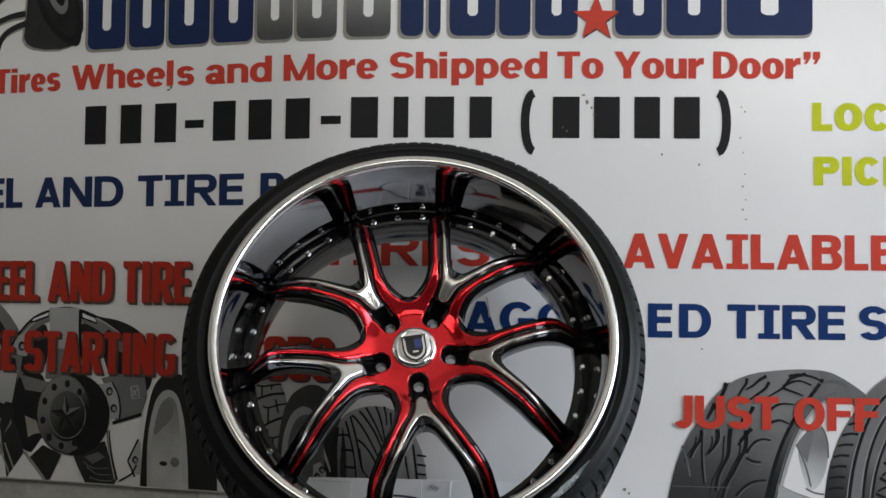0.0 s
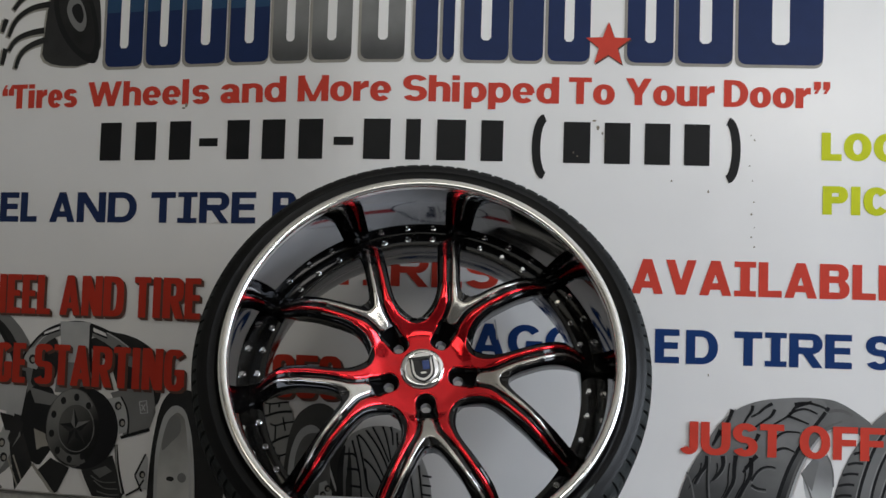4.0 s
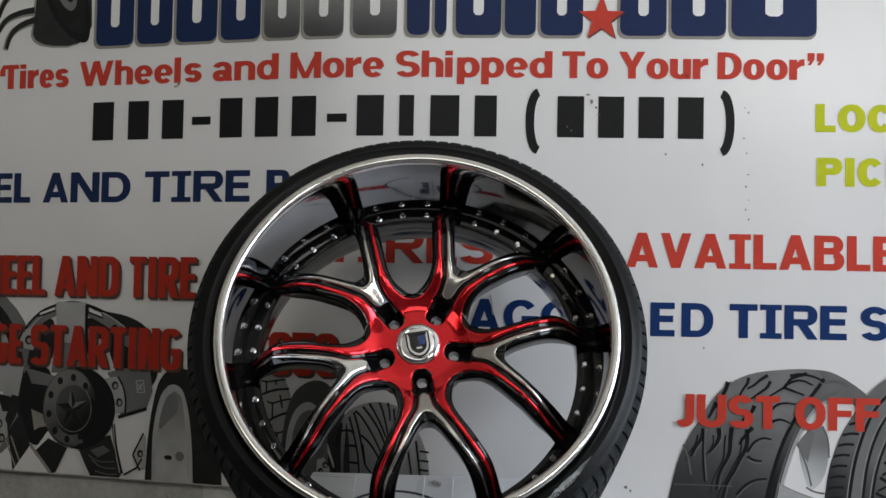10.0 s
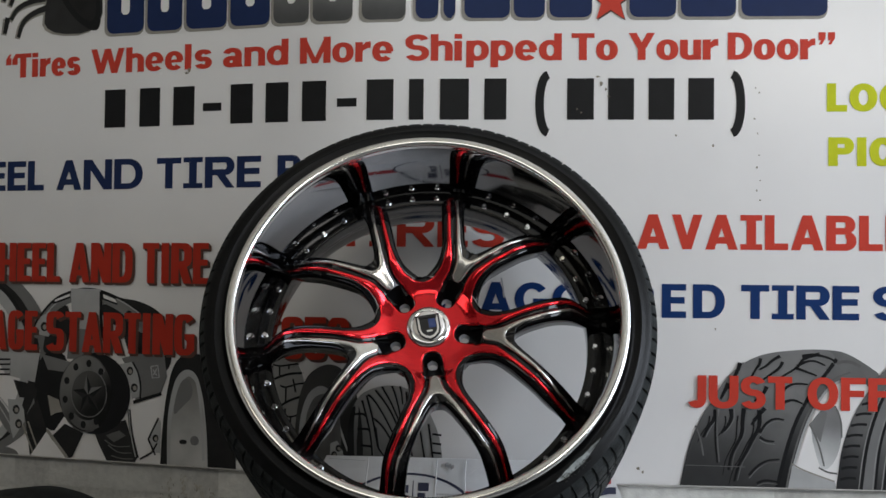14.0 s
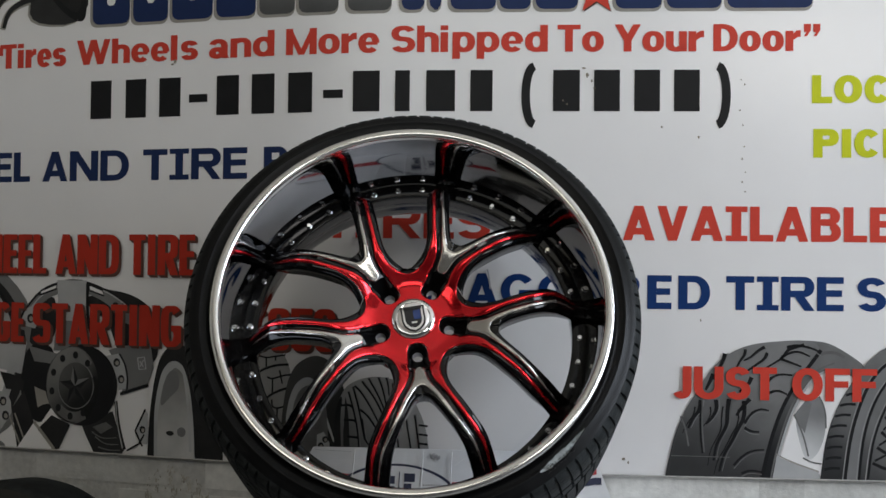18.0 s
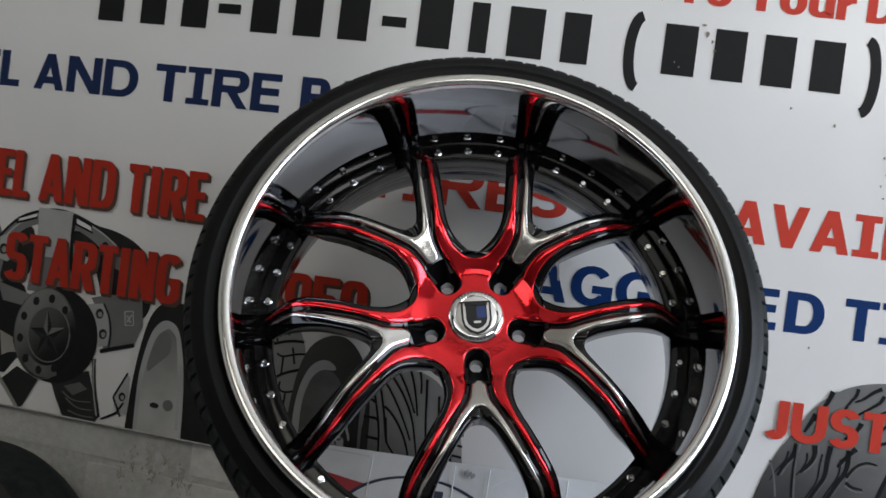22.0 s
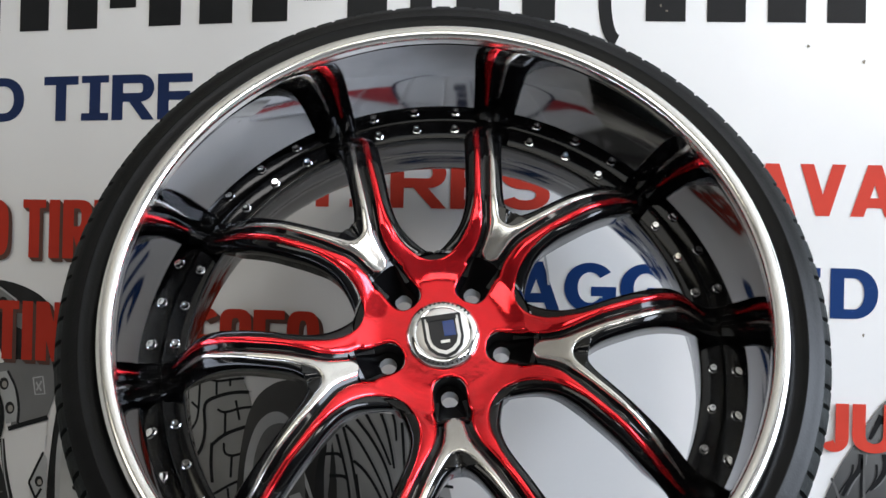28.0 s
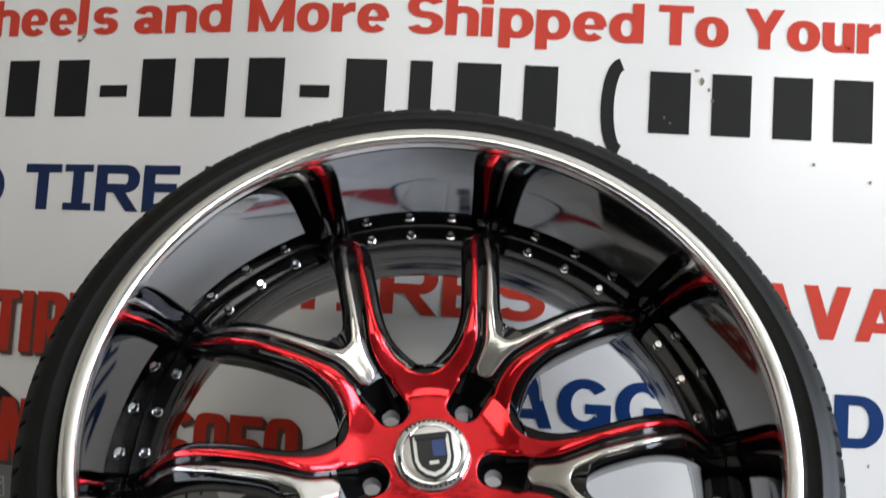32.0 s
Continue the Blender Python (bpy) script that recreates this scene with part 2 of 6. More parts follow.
TREAD = mat("tread_rubber", (0.021, 0.0235, 0.0240), 0.62, vary=0.4, scale=50, bump=0.0006, bump_scale=260, spec=0.09)
DUSTY_RUBBER = mat("dusty_rubber", (0.030, 0.030, 0.026), 0.6, vary=0.2, scale=18, spec=0.2, stain=0.3, stain_scale=6)
# pale colour that stands in for glare on the tyre sidewall
SIDEWALL_GLARE = mat("sidewall_glare_paint", (0.36, 0.40, 0.41), 0.4, vary=0.5, scale=120, stain=0.6, stain_scale=28, rough_vary=0.15)
CAP_WHITE = mat("cap_silver", (0.86, 0.835, 0.79), 0.25, metal=0.25, coat=0.5)
CAP_BLACK = mat("cap_black_enamel", (0.008, 0.008, 0.010), 0.3, coat=0.25)
CAP_BLUE = mat("cap_blue_enamel", (0.015, 0.04, 0.16), 0.15, coat=1.0)
CARTON = mat("white_carton", (0.74, 0.74, 0.75), 0.55, vary=0.05, scale=25, bump=0.0003, bump_scale=40, stain=0.12, stain_scale=9)
CARTON_RED = mat("carton_red_print", (0.42, 0.03, 0.04), 0.5, vary=0.08)
CARTON_NAVY = mat("carton_navy_print", (0.02, 0.025, 0.06), 0.5, vary=0.08)
CARTON_GREY = mat("carton_grey_print", (0.36, 0.36, 0.37), 0.55, vary=0.4, scale=120)
CARTON_FOLD = mat("carton_crease", (0.74, 0.74, 0.74), 0.55)


# ---- mesh helpers ----
def mesh_object(name, verts, faces, material, parent=None, smooth=False, label=""):
    me = bpy.data.meshes.new(name)
    me.from_pydata([tuple(v) for v in verts], [], faces)
    me.materials.append(material)
    if smooth:
        me.polygons.foreach_set("use_smooth", [True] * len(me.polygons))
    me.update()
    ob = new(name, me)
    if parent is not None:
        ob.parent = parent
    if label:
        ob["label"] = label
    return ob


def part(name, bm, material, parent=None, label="", smooth=False):
    me = bpy.data.meshes.new(name)
    bmesh.ops.recalc_face_normals(bm, faces=bm.faces)
    bm.to_mesh(me)
    bm.free()
    me.materials.append(material)
    if smooth:
        me.polygons.foreach_set("use_smooth", [True] * len(me.polygons))
    ob = new(name, me)
    if parent is not None:
        ob.parent = parent
    if label:
        ob["label"] = label
    return ob


def box_bm(x0, x1, y0, y1, z0, z1, bevel=0.0):
    bm = bmesh.new()
    bmesh.ops.create_cube(bm, size=1)
    for v in bm.verts:
        v.co = Vector(((x0 + x1) / 2 + v.co.x * (x1 - x0), (y0 + y1) / 2 + v.co.y * (y1 - y0), (z0 + z1) / 2 + v.co.z * (z1 - z0)))
    if bevel:
        bmesh.ops.bevel(bm, geom=bm.edges[:], offset=bevel, segments=2, affect="EDGES", profile=0.6)
    return bm


def lathe(name, profile, material, parent, steps=180, smooth=True, closed=False, label=""):
    """Turns a profile of (radius, height) about the local z axis."""
    verts, faces = [], []
    k = len(profile)
    for i in range(steps):
        a = 2 * math.pi * i / steps
        for r, w in profile:
            verts.append((r * math.cos(a), r * math.sin(a), w))
    for i in range(steps):
        j = (i + 1) % steps
        for p in range(k if closed else k - 1):
            q = (p + 1) % k
            faces.append((i * k + p, j * k + p, j * k + q, i * k + q))
    return mesh_object(name, verts, faces, material, parent, smooth, label)


def curve_at(table, r):
    """A smooth curve through a short table of (r, value)."""
    xs = [p[0] for p in table]
    ys = [p[1] for p in table]
    if r <= xs[0]:
        return ys[0]
    if r >= xs[-1]:
        return ys[-1]
    i = max(k for k in range(len(xs) - 1) if xs[k] <= r)

    def slope(k):
        if k == 0:
            return (ys[1] - ys[0]) / (xs[1] - xs[0])
        if k == len(xs) - 1:
            return (ys[-1] - ys[-2]) / (xs[-1] - xs[-2])
        a, b = (ys[k] - ys[k - 1]) / (xs[k] - xs[k - 1]), (ys[k + 1] - ys[k]) / (xs[k + 1] - xs[k])
        return 0.0 if a * b <= 0 else 2 * a * b / (a + b)
    h = xs[i + 1] - xs[i]
    t = (r - xs[i]) / h
    return ((2 * t**3 - 3 * t**2 + 1) * ys[i] + (t**3 - 2 * t**2 + t) * h * slope(i) + (3 * t**2 - 2 * t**3) * ys[i + 1] + (t**3 - t**2) * h * slope(i + 1))


def weld(ob):
    bm = bmesh.new()
    bm.from_mesh(ob.data)
    bmesh.ops.remove_doubles(bm, verts=bm.verts, dist=0.00004)
    bmesh.ops.recalc_face_normals(bm, faces=bm.faces)
    bm.to_mesh(ob.data)
    bm.free()
    return ob


# ---- the room ----
def wall_y(x):
    """The wall bends back gently to the west."""
    return 0.2293 * 0.0672 * math.log1p(math.exp((-0.2222 - x) / 0.0672)) if x > -3 else 0.2293 * (-0.2222 - x)


ROOM_X0, ROOM_X1, ROOM_H = -3.0, EAST_X, 2.95
BACK = 0.012
floor = part("floor", box_bm(ROOM_X0, ROOM_X1, FRONT_Y, 1.6, FLOOR - 0.12, FLOOR), CONCRETE)
tagged(floor, "stained grey concrete workshop floor", "floor", kind="structure")
cv, cf = [], []
deck_y = FRONT_Y
while deck_y < 1.6:
    # one rib of the steel deck: high flat, slope, low flat, slope
    for dy, dz in ((0.0, 0.075), (0.11, 0.075), (0.14, 0.0), (0.22, 0.0), (0.25, 0.075)):
        y = min(1.6, deck_y + dy)
        cv += [(ROOM_X0, y, ROOM_H + dz), (ROOM_X1, y, ROOM_H + dz)]
    deck_y += 0.25
for i in range(len(cv) // 2 - 1):
    cf.append((2 * i, 2 * i + 1, 2 * i + 3, 2 * i + 2))
base = len(cv)
cv += [(ROOM_X0, FRONT_Y, ROOM_H + 0.12), (ROOM_X1, FRONT_Y, ROOM_H + 0.12), (ROOM_X1, 1.6, ROOM_H + 0.12), (ROOM_X0, 1.6, ROOM_H + 0.12)]
cf.append((base, base + 1, base + 2, base + 3))
ceiling = mesh_object("ceiling", cv, cf, CEILING_PAINT)
tagged(ceiling, "beige painted ribbed steel workshop ceiling", "ceiling", kind="structure")
tagged(part("wall_west", box_bm(ROOM_X0 - 0.15, ROOM_X0, FRONT_Y - 0.15, 1.6, FLOOR - 0.12, ROOM_H + 0.12), WALL_PAINT), "plain beige painted workshop side wall", "wall", kind="structure")


def wall_of(name, boxes, label, paint):
    """A wall in one mesh, of boxes set edge to edge round its opening."""
    whole = bmesh.new()
    for x0, x1, y0, y1, z0, z1 in boxes:
        piece = box_bm(x0, x1, y0, y1, z0, z1)
        tmp = bpy.data.meshes.new("tmp")
        piece.to_mesh(tmp)
        whole.from_mesh(tmp)
        bpy.data.meshes.remove(tmp)
        piece.free()
    tagged(part(name, whole, paint), label, "wall", kind="structure")


LOW, HIGH = FLOOR - 0.12, ROOM_H + 0.12
(wx0, wx1, wz0, wz1), (vx0, vx1, vz0, vz1) = WINDOWS[0][:4], WINDOWS[1][:4]
SOUTH = [(ROOM_X0, wx0, LOW, HIGH), (wx0, wx1, LOW, wz0), (wx0, wx1, wz1, HIGH), (wx1, vx0, LOW, HIGH), (vx0, vx1, LOW, vz0), (vx0, vx1, vz1, HIGH), (vx1, ROOM_X1, LOW, HIGH)]
wall_of("wall_south", [(x0, x1, FRONT_Y - 0.15, FRONT_Y, z0, z1) for x0, x1, z0, z1 in SOUTH], "unseen dark painted wall with two high window openings added for fill and glare", DARK_WALL)
wall_of("wall_east", [(ROOM_X1, ROOM_X1 + 0.15, FRONT_Y - 0.15, DOOR_Y0, LOW, HIGH), (ROOM_X1, ROOM_X1 + 0.15, DOOR_Y1, 1.6, LOW, HIGH), (ROOM_X1, ROOM_X1 + 0.15, DOOR_Y0, DOOR_Y1, DOOR_H, HIGH), (ROOM_X1, ROOM_X1 + 0.15, DOOR_Y0, DOOR_Y1, LOW, FLOOR)], "beige painted wall with a wide open doorway", WALL_PAINT)
ground = mesh_object("ground", [(-60, -60, FLOOR - 0.14), (60, -60, FLOOR - 0.14), (60, 60, FLOOR - 0.14), (-60, 60, FLOOR - 0.14)], [(0, 1, 2, 3)], GROUND)
tagged(ground, "dark asphalt yard outside the doorway", "ground", kind="structure")

# north wall: a core with painted concrete blocks in front of it
xs = [ROOM_X0 + i * (ROOM_X1 - ROOM_X0) / 96 for i in range(97)]
cv, cf = [], []
for x in xs:
    y = wall_y(x) + BACK + 0.0025
    cv += [(x, y, FLOOR - 0.12), (x, y, ROOM_H + 0.12), (x, 1.6, ROOM_H + 0.12), (x, 1.6, FLOOR - 0.12)]
for i in range(96):
    a, b = 4 * i, 4 * i + 4
    cf += [(a, a + 1, b + 1, b), (a + 1, a + 2, b + 2, b + 1), (a + 2, a + 3, b + 3, b + 2), (a + 3, a, b, b + 3)]
cf += [(0, 3, 2, 1), (384, 385, 386, 387)]
wall_north = mesh_object("wall_north", cv, cf, MORTAR)
tagged(wall_north, "white painted concrete block wall with scuffs", "wall", kind="structure")

# ---- the printed banner on the wall ----
BAN_X0, BAN_X1, BAN_Z0, BAN_Z1 = -1.75, 1.45, 0.1142, 1.55
bxs = [BAN_X0 + i * (BAN_X1 - BAN_X0) / 128 for i in range(129)]
bv, bf = [], []
for x in bxs:
    y = wall_y(x)
    bv += [(x, y, BAN_Z0), (x, y, BAN_Z1), (x, y + 0.004, BAN_Z1), (x, y + 0.004, BAN_Z0)]
for i in range(128):
    a, b = 4 * i, 4 * i + 4
    bf += [(a, a + 1, b + 1, b), (a + 1, a + 2, b + 2, b + 1), (a + 2, a + 3, b + 3, b + 2), (a + 3, a, b, b + 3)]
bf += [(0, 3, 2, 1), (512, 513, 514, 515)]
banner = mesh_object("banner", bv, bf, VINYL)
tagged(banner, "white printed vinyl tyre shop banner fixed to the wall", "banner")
LAYER = 0.0004
# the folded hem along its foot; its grey paints in dirt and shade
hv, hf = [], []
for x in bxs:
    y = wall_y(x)
    hv += [(x, y - 0.0042, BAN_Z0 - 0.0005), (x, y - 0.0050, BAN_Z0 + 0.0012), (x, y - 0.0036, BAN_Z0 + 0.0030), (x, y + 0.001, BAN_Z0 - 0.0012)]
for i in range(128):
    a, b = 4 * i, 4 * i + 4
    hf += [(a, a + 1, b + 1, b), (a + 1, a + 2, b + 2, b + 1), (a + 3, a, b, b + 3)]
mesh_object("hem", hv, hf, HEM, banner, label="folded hem, grey for dirt and the shade under the fold")


def soft(pts, closed=False, rounds=2):
    """Rounds off the corners of a path; points on the banner's foot stay."""
    for _ in range(rounds):
        out = [] if closed else [pts[0]]
        for (xa, za), (xb, zb) in zip(pts, pts[1:] + pts[:1] if closed else pts[1:]):
            for q, low in ((0.25, za), (0.75, zb)):
                if low <= BAN_Z0 + 0.0015:
                    out.append((xa, za) if q < 0.5 else (xb, zb))
                else:
                    out.append((xa + (xb - xa) * q, za + (zb - za) * q))
        pts = out if closed else out + [pts[-1]]
        pts = [p for p, n in zip(pts, pts[1:] + [None]) if p != n]
    return pts


def flat(name, pts, layer, material, label=""):
    """A printed area of the banner: an outline of (x, z) points, laid on its curve."""
    if name in ("printed_tyre", "printed_rim", "printed_rim_well") and len(pts) < 34:
        pts = soft(pts, True)
        if pts[0] == pts[-1]:
            pts = pts[:-1]
    verts = [(x, wall_y(x) - layer * LAYER, z) for x, z in pts]
    return mesh_object(name, verts, [tuple(range(len(verts)))], material, banner, label=label)


def bar(name, x0, x1, z0, z1, layer, material):
    n = max(1, int((x1 - x0) / 0.04))
    v, f = [], []
    for i in range(n + 1):
        x = x0 + (x1 - x0) * i / n
        y = wall_y(x) - layer * LAYER
        v += [(x, y, z0), (x, y, z1)]
    for i in range(n):
        f.append((2 * i, 2 * i + 2, 2 * i + 3, 2 * i + 1))
    return mesh_object(name, v, f, material, banner)


def oval(cx, cz, rx, rz, a0=0, a1=360, n=40, tilt=0.0):
    out = []
    for i in range(n if a1 - a0 >= 360 else n + 1):
        a = radians(a0 + (a1 - a0) * i / n)
        x, z = rx * math.cos(a), rz * math.sin(a)
        out.append((cx + x * math.cos(tilt) - z * math.sin(tilt), cz + x * math.sin(tilt) + z * math.cos(tilt)))
    return out


def clip_z(pts, z0):
    """Cuts an outline off below z0."""
    out = []
    for (xa, za), (xb, zb) in zip(pts, pts[1:] + pts[:1]):
        if za >= z0:
            out.append((xa, za))
        if (za - z0) * (zb - z0) < 0:
            t = (z0 - za) / (zb - za)
            out.append((xa + t * (xb - xa), z0))
    return out


def stroke(name, pts, width, layer, material, taper=1.0):
    """A printed line along a path of (x, z) points."""
    v, f = [], []
    m = len(pts)
    for i, (x, z) in enumerate(pts):
        xa, za = pts[max(0, i - 1)]
        xb, zb = pts[min(m - 1, i + 1)]
        d = math.hypot(xb - xa, zb - za) or 1
        h = width / 2 * (1 + (taper - 1) * i / max(1, m - 1))
        nx, nz = -(zb - za) / d * h, (xb - xa) / d * h
        v += [(x + nx, wall_y(x + nx) - layer * LAYER, z + nz), (x - nx, wall_y(x - nx) - layer * LAYER, z - nz)]
    for i in range(m - 1):
        f.append((2 * i, 2 * i + 1, 2 * i + 3, 2 * i + 2))
    return mesh_object(name, v, f, material, banner)


# block capitals: each is made of bars, slanted bars and bowls in a cell of its own width
WIDE = dict(A=.96, B=.89, C=.86, D=1.05, E=.80, F=.77, G=1.01, H=1.06, I=.67, J=.68, K=.95, L=.71, N=1.06, O=1.07, P=.90, R=.98, S=.87, T=.84, U=1.03, V=.93, W=1.42, Z=.85)
NARROW = dict(A=.57, C=.54, D=.55, E=.43, G=.55, H=.57, I=.29, K=.57, L=.41, N=.56, P=.52, R=.56, S=.53, T=.46, W=.80)
HEAVY = dict(A=.95, C=.93, I=.42, K=1.0, L=.74, O=.99, P=.90, U=.95)
NARROW.update({"$": .53, "9": .55, "5": .53, "0": .55})
# the headline: heavy upper and lower case; M and Y stand for themselves, the rest of the small letters have their own outlines
HEADLINE = dict(T=.80, W=1.34, M=1.08, S=.80, Y=.90, D=.86, i=.37, r=.55, e=.73, s=.67, h=.73, l=.37, a=.71, n=.73, d=.75, o=.76, p=.75, u=.73)
X_HEIGHT = 0.745


def small_letter(ch, w, s, b, rect_, bowl, out):
    """Outlines of one small letter of the headline."""
    x = X_HEIGHT
    if ch in "il":
        rect_(0, s, 0, 1 if ch == "l" else x)
        if ch == "i":
            rect_(0, s, 0.82, 1)
    elif ch in "hn":
        rect_(0, s, 0, 1 if ch == "h" else x)
        rect_(w - s, w, 0, x - 0.26)
        bowl(w * 0.52, x - 0.26, w * 0.48, 0.27, 0, 150)
    elif ch == "r":
        rect_(0, s, 0, x)
        out.append([(s, x - 0.34), (s, x - 0.10), (w * 0.72, x + 0.01), (w, x + 0.02), (w, x - 0.23), (w * 0.80, x - 0.23)])
    elif ch == "u":
        rect_(0, s, 0.26, x)
        rect_(w - s, w, 0, x)
        bowl(w * 0.48, 0.26, w * 0.48, 0.27, 180, 330)
    elif ch == "o":
        bowl(w / 2, x / 2, w / 2, x / 2 + 0.012, 0, 360)
    elif ch == "e":
        bowl(w / 2, x / 2, w / 2, x / 2 + 0.012, 0, 318)
        rect_(s * 0.8, w - s * 0.25, x / 2 - 0.075, x / 2 + 0.045)
    elif ch in "dp":
        bowl(w / 2, x / 2, w / 2, x / 2 + 0.012, 0, 360)
        rect_(w - s if ch == "d" else 0, w if ch == "d" else s, 0 if ch == "d" else -0.26, 1 if ch == "d" else x)
    elif ch == "a":
        bowl(w * 0.47, x - 0.26, w * 0.47, 0.27, 0, 165)
        rect_(w * 0.94 - s, w * 0.94, 0.10, x - 0.26)
        out.append([(w * 0.94 - s, 0.14), (w * 0.94, 0.14), (w, 0), (w - s, 0)])
        bowl(w * 0.42, 0.215, w * 0.42, 0.225, 0, 360)
    elif ch == "s":
        h = (x + b) / 4
        bowl(w / 2, x - h, w / 2, h + 0.01, 18, 268)
        bowl(w / 2, h, w / 2, h + 0.01, -162, 92)


def glyph(ch, w, s, b, power, serif):
    """Outlines of one capital in a cell w wide and 1 high; s and b are the thickness of stems and bars."""
    out = []

    def rect_(x0, x1, z0, z1):
        out.append([(x0, z0), (x1, z0), (x1, z1), (x0, z1)])

    def slant(xb, xt, z0=0.0, z1=1.0, t=s * 0.95):
        out.append([(xb, z0), (xb + t, z0), (xt + t, z1), (xt, z1)])

    def bowl(cx, cz, rx, rz, a0, a1):
        n = max(4, int((a1 - a0) / 12))
        def at(a, kx, kz):
            c, q = math.cos(radians(a)), math.sin(radians(a))
            return (cx + kx * math.copysign(abs(c) ** (2 / power), c), cz + kz * math.copysign(abs(q) ** (2 / power), q))
        ring = [(at(a0 + (a1 - a0) * i / n, rx, rz), at(a0 + (a1 - a0) * i / n, rx - s, rz - b)) for i in range(n + 1)]
        for (o0, i0), (o1, i1) in zip(ring, ring[1:]):
            out.append([o0, o1, i1, i0])
    h = (1 + b) / 4
    if ch in "BDEFHKLPRN":
        rect_(0, s, 0, 1)
    if ch == "A":
        slant(0, (w - s * 0.95) / 2)
        slant(w - s * 0.95, (w - s * 0.95) / 2)
        rect_(0.22 * w, 0.78 * w, 0.17, 0.17 + b)
    elif ch == "V":
        slant((w - s) / 2, 0)
        slant((w - s) / 2, w - s)
    elif ch == "W":
        q = (w - s) / 4
        for xb, xt in ((q, 0), (q, 2 * q), (3 * q, 2 * q), (3 * q, 4 * q)):
            slant(xb, xt, t=s * 0.95)
    elif ch in "EFLT":
        if ch == "T":
            rect_((w - s) / 2, (w + s) / 2, 0, 1 - b)
            rect_(0, w, 1 - b, 1)
        if ch in "EF":
            rect_(s, w, 1 - b, 1)
            rect_(s, w * 0.94, 0.52 - b / 2, 0.52 + b / 2)
        if ch in "EL":
            rect_(s, w, 0, b)
    elif ch == "H":
        rect_(w - s, w, 0, 1)
        rect_(s, w - s, 0.5 - b / 2, 0.5 + b / 2)
    elif ch == "I":
        rect_((w - s) / 2, (w + s) / 2, 0, 1)
        if serif:
            rect_(0, w, 0, b * 0.85)
            rect_(0, w, 1 - b * 0.85, 1)
    elif ch == "N":
        rect_(w - s, w, 0, 1)
        slant(w - s * 1.15, 0, t=s * 1.15)
    elif ch == "K":
        slant(s * 0.8, w - s * 1.1, 0.4, 1, s * 1.15)
        slant(w - s * 1.15, s * 1.0, 0, 0.62, s * 1.15)
    elif ch == "Z":
        rect_(0, w, 0, b)
        rect_(0, w, 1 - b, 1)
        slant(0, w - s * 1.2, b, 1 - b, s * 1.2)
    elif ch in "BPR":
        r = min(0.30, w - s)
        bottom = 0.40 if ch != "B" else 0.46
        rz = (1 - bottom) / 2
        rect_(s, w - r, 1 - b, 1)
        rect_(s, w - r, bottom, bottom + b)
        bowl(w - r - (0.03 if ch == "B" else 0), 1 - rz, r, rz, -90, 90)
        if ch == "B":
            rect_(s, w - r, 0, b)
            bowl(w - r, 0.56 / 2, r, 0.28, -90, 90)
        if ch == "R":
            slant(w - s * 1.05, w * 0.42 - 0.05, 0, bottom + 0.06, s * 1.08)
    elif ch == "D":
        r = min(0.5, w - s)
        rect_(s, w - r, 0, b)
        rect_(s, w - r, 1 - b, 1)
        bowl(w - r, 0.5, r, 0.5, -90, 90)
    elif ch in "O0":
        bowl(w / 2, 0.5, w / 2, 0.5, 0, 360)
    elif ch in "CG":
        bowl(w / 2, 0.5, w / 2, 0.5, 38, 322)
        if ch == "G":
            rect_(w - s, w, 0.10, 0.52)
            rect_(w * 0.52, w, 0.52 - b, 0.52)
    elif ch == "J":
        rect_(w - s, w, 0.3, 1)
        bowl(w / 2, 0.3, w / 2, 0.3, 205, 360)
    elif ch == "U":
        rect_(0, s, 0.36, 1)
        rect_(w - s, w, 0.36, 1)
        bowl(w / 2, 0.36, w / 2, 0.36, 180, 360)
    elif ch in "S$":
        bowl(w / 2, 1 - h, w / 2, h, 22, 270)
        bowl(w / 2, h, w / 2, h, -158, 90)
        if ch == "$":
            rect_(w * 0.42, w * 0.58, -0.07, 0.02)
            rect_(w * 0.42, w * 0.58, 0.98, 1.07)
    elif ch == "M":
        rect_(0, s, 0, 1)
        rect_(w - s, w, 0, 1)
        slant((w - s * 0.8) / 2, 0, t=s * 0.8)
        slant((w - s * 0.8) / 2, w - s * 0.8, t=s * 0.8)
    elif ch == "Y":
        rect_((w - s) / 2, (w + s) / 2, 0, 0.46)
        slant((w - s) / 2, 0, 0.40, 1, s)
        slant((w - s) / 2, w - s, 0.40, 1, s)
    elif ch.islower():
        small_letter(ch, w, s, b, rect_, bowl, out)
    elif ch == "5":
        rect_(0, w, 1 - b, 1)
        rect_(0, s, 0.45, 1 - b)
        bowl(w / 2, 0.33, w / 2, 0.33, -158, 130)
    elif ch == "9":
        bowl(w / 2, 0.67, w / 2, 0.33, 0, 360)
        rect_(w - s, w, 0.3, 0.67)
        bowl(w / 2, 0.3, w / 2, 0.3, 200, 360)
    return out


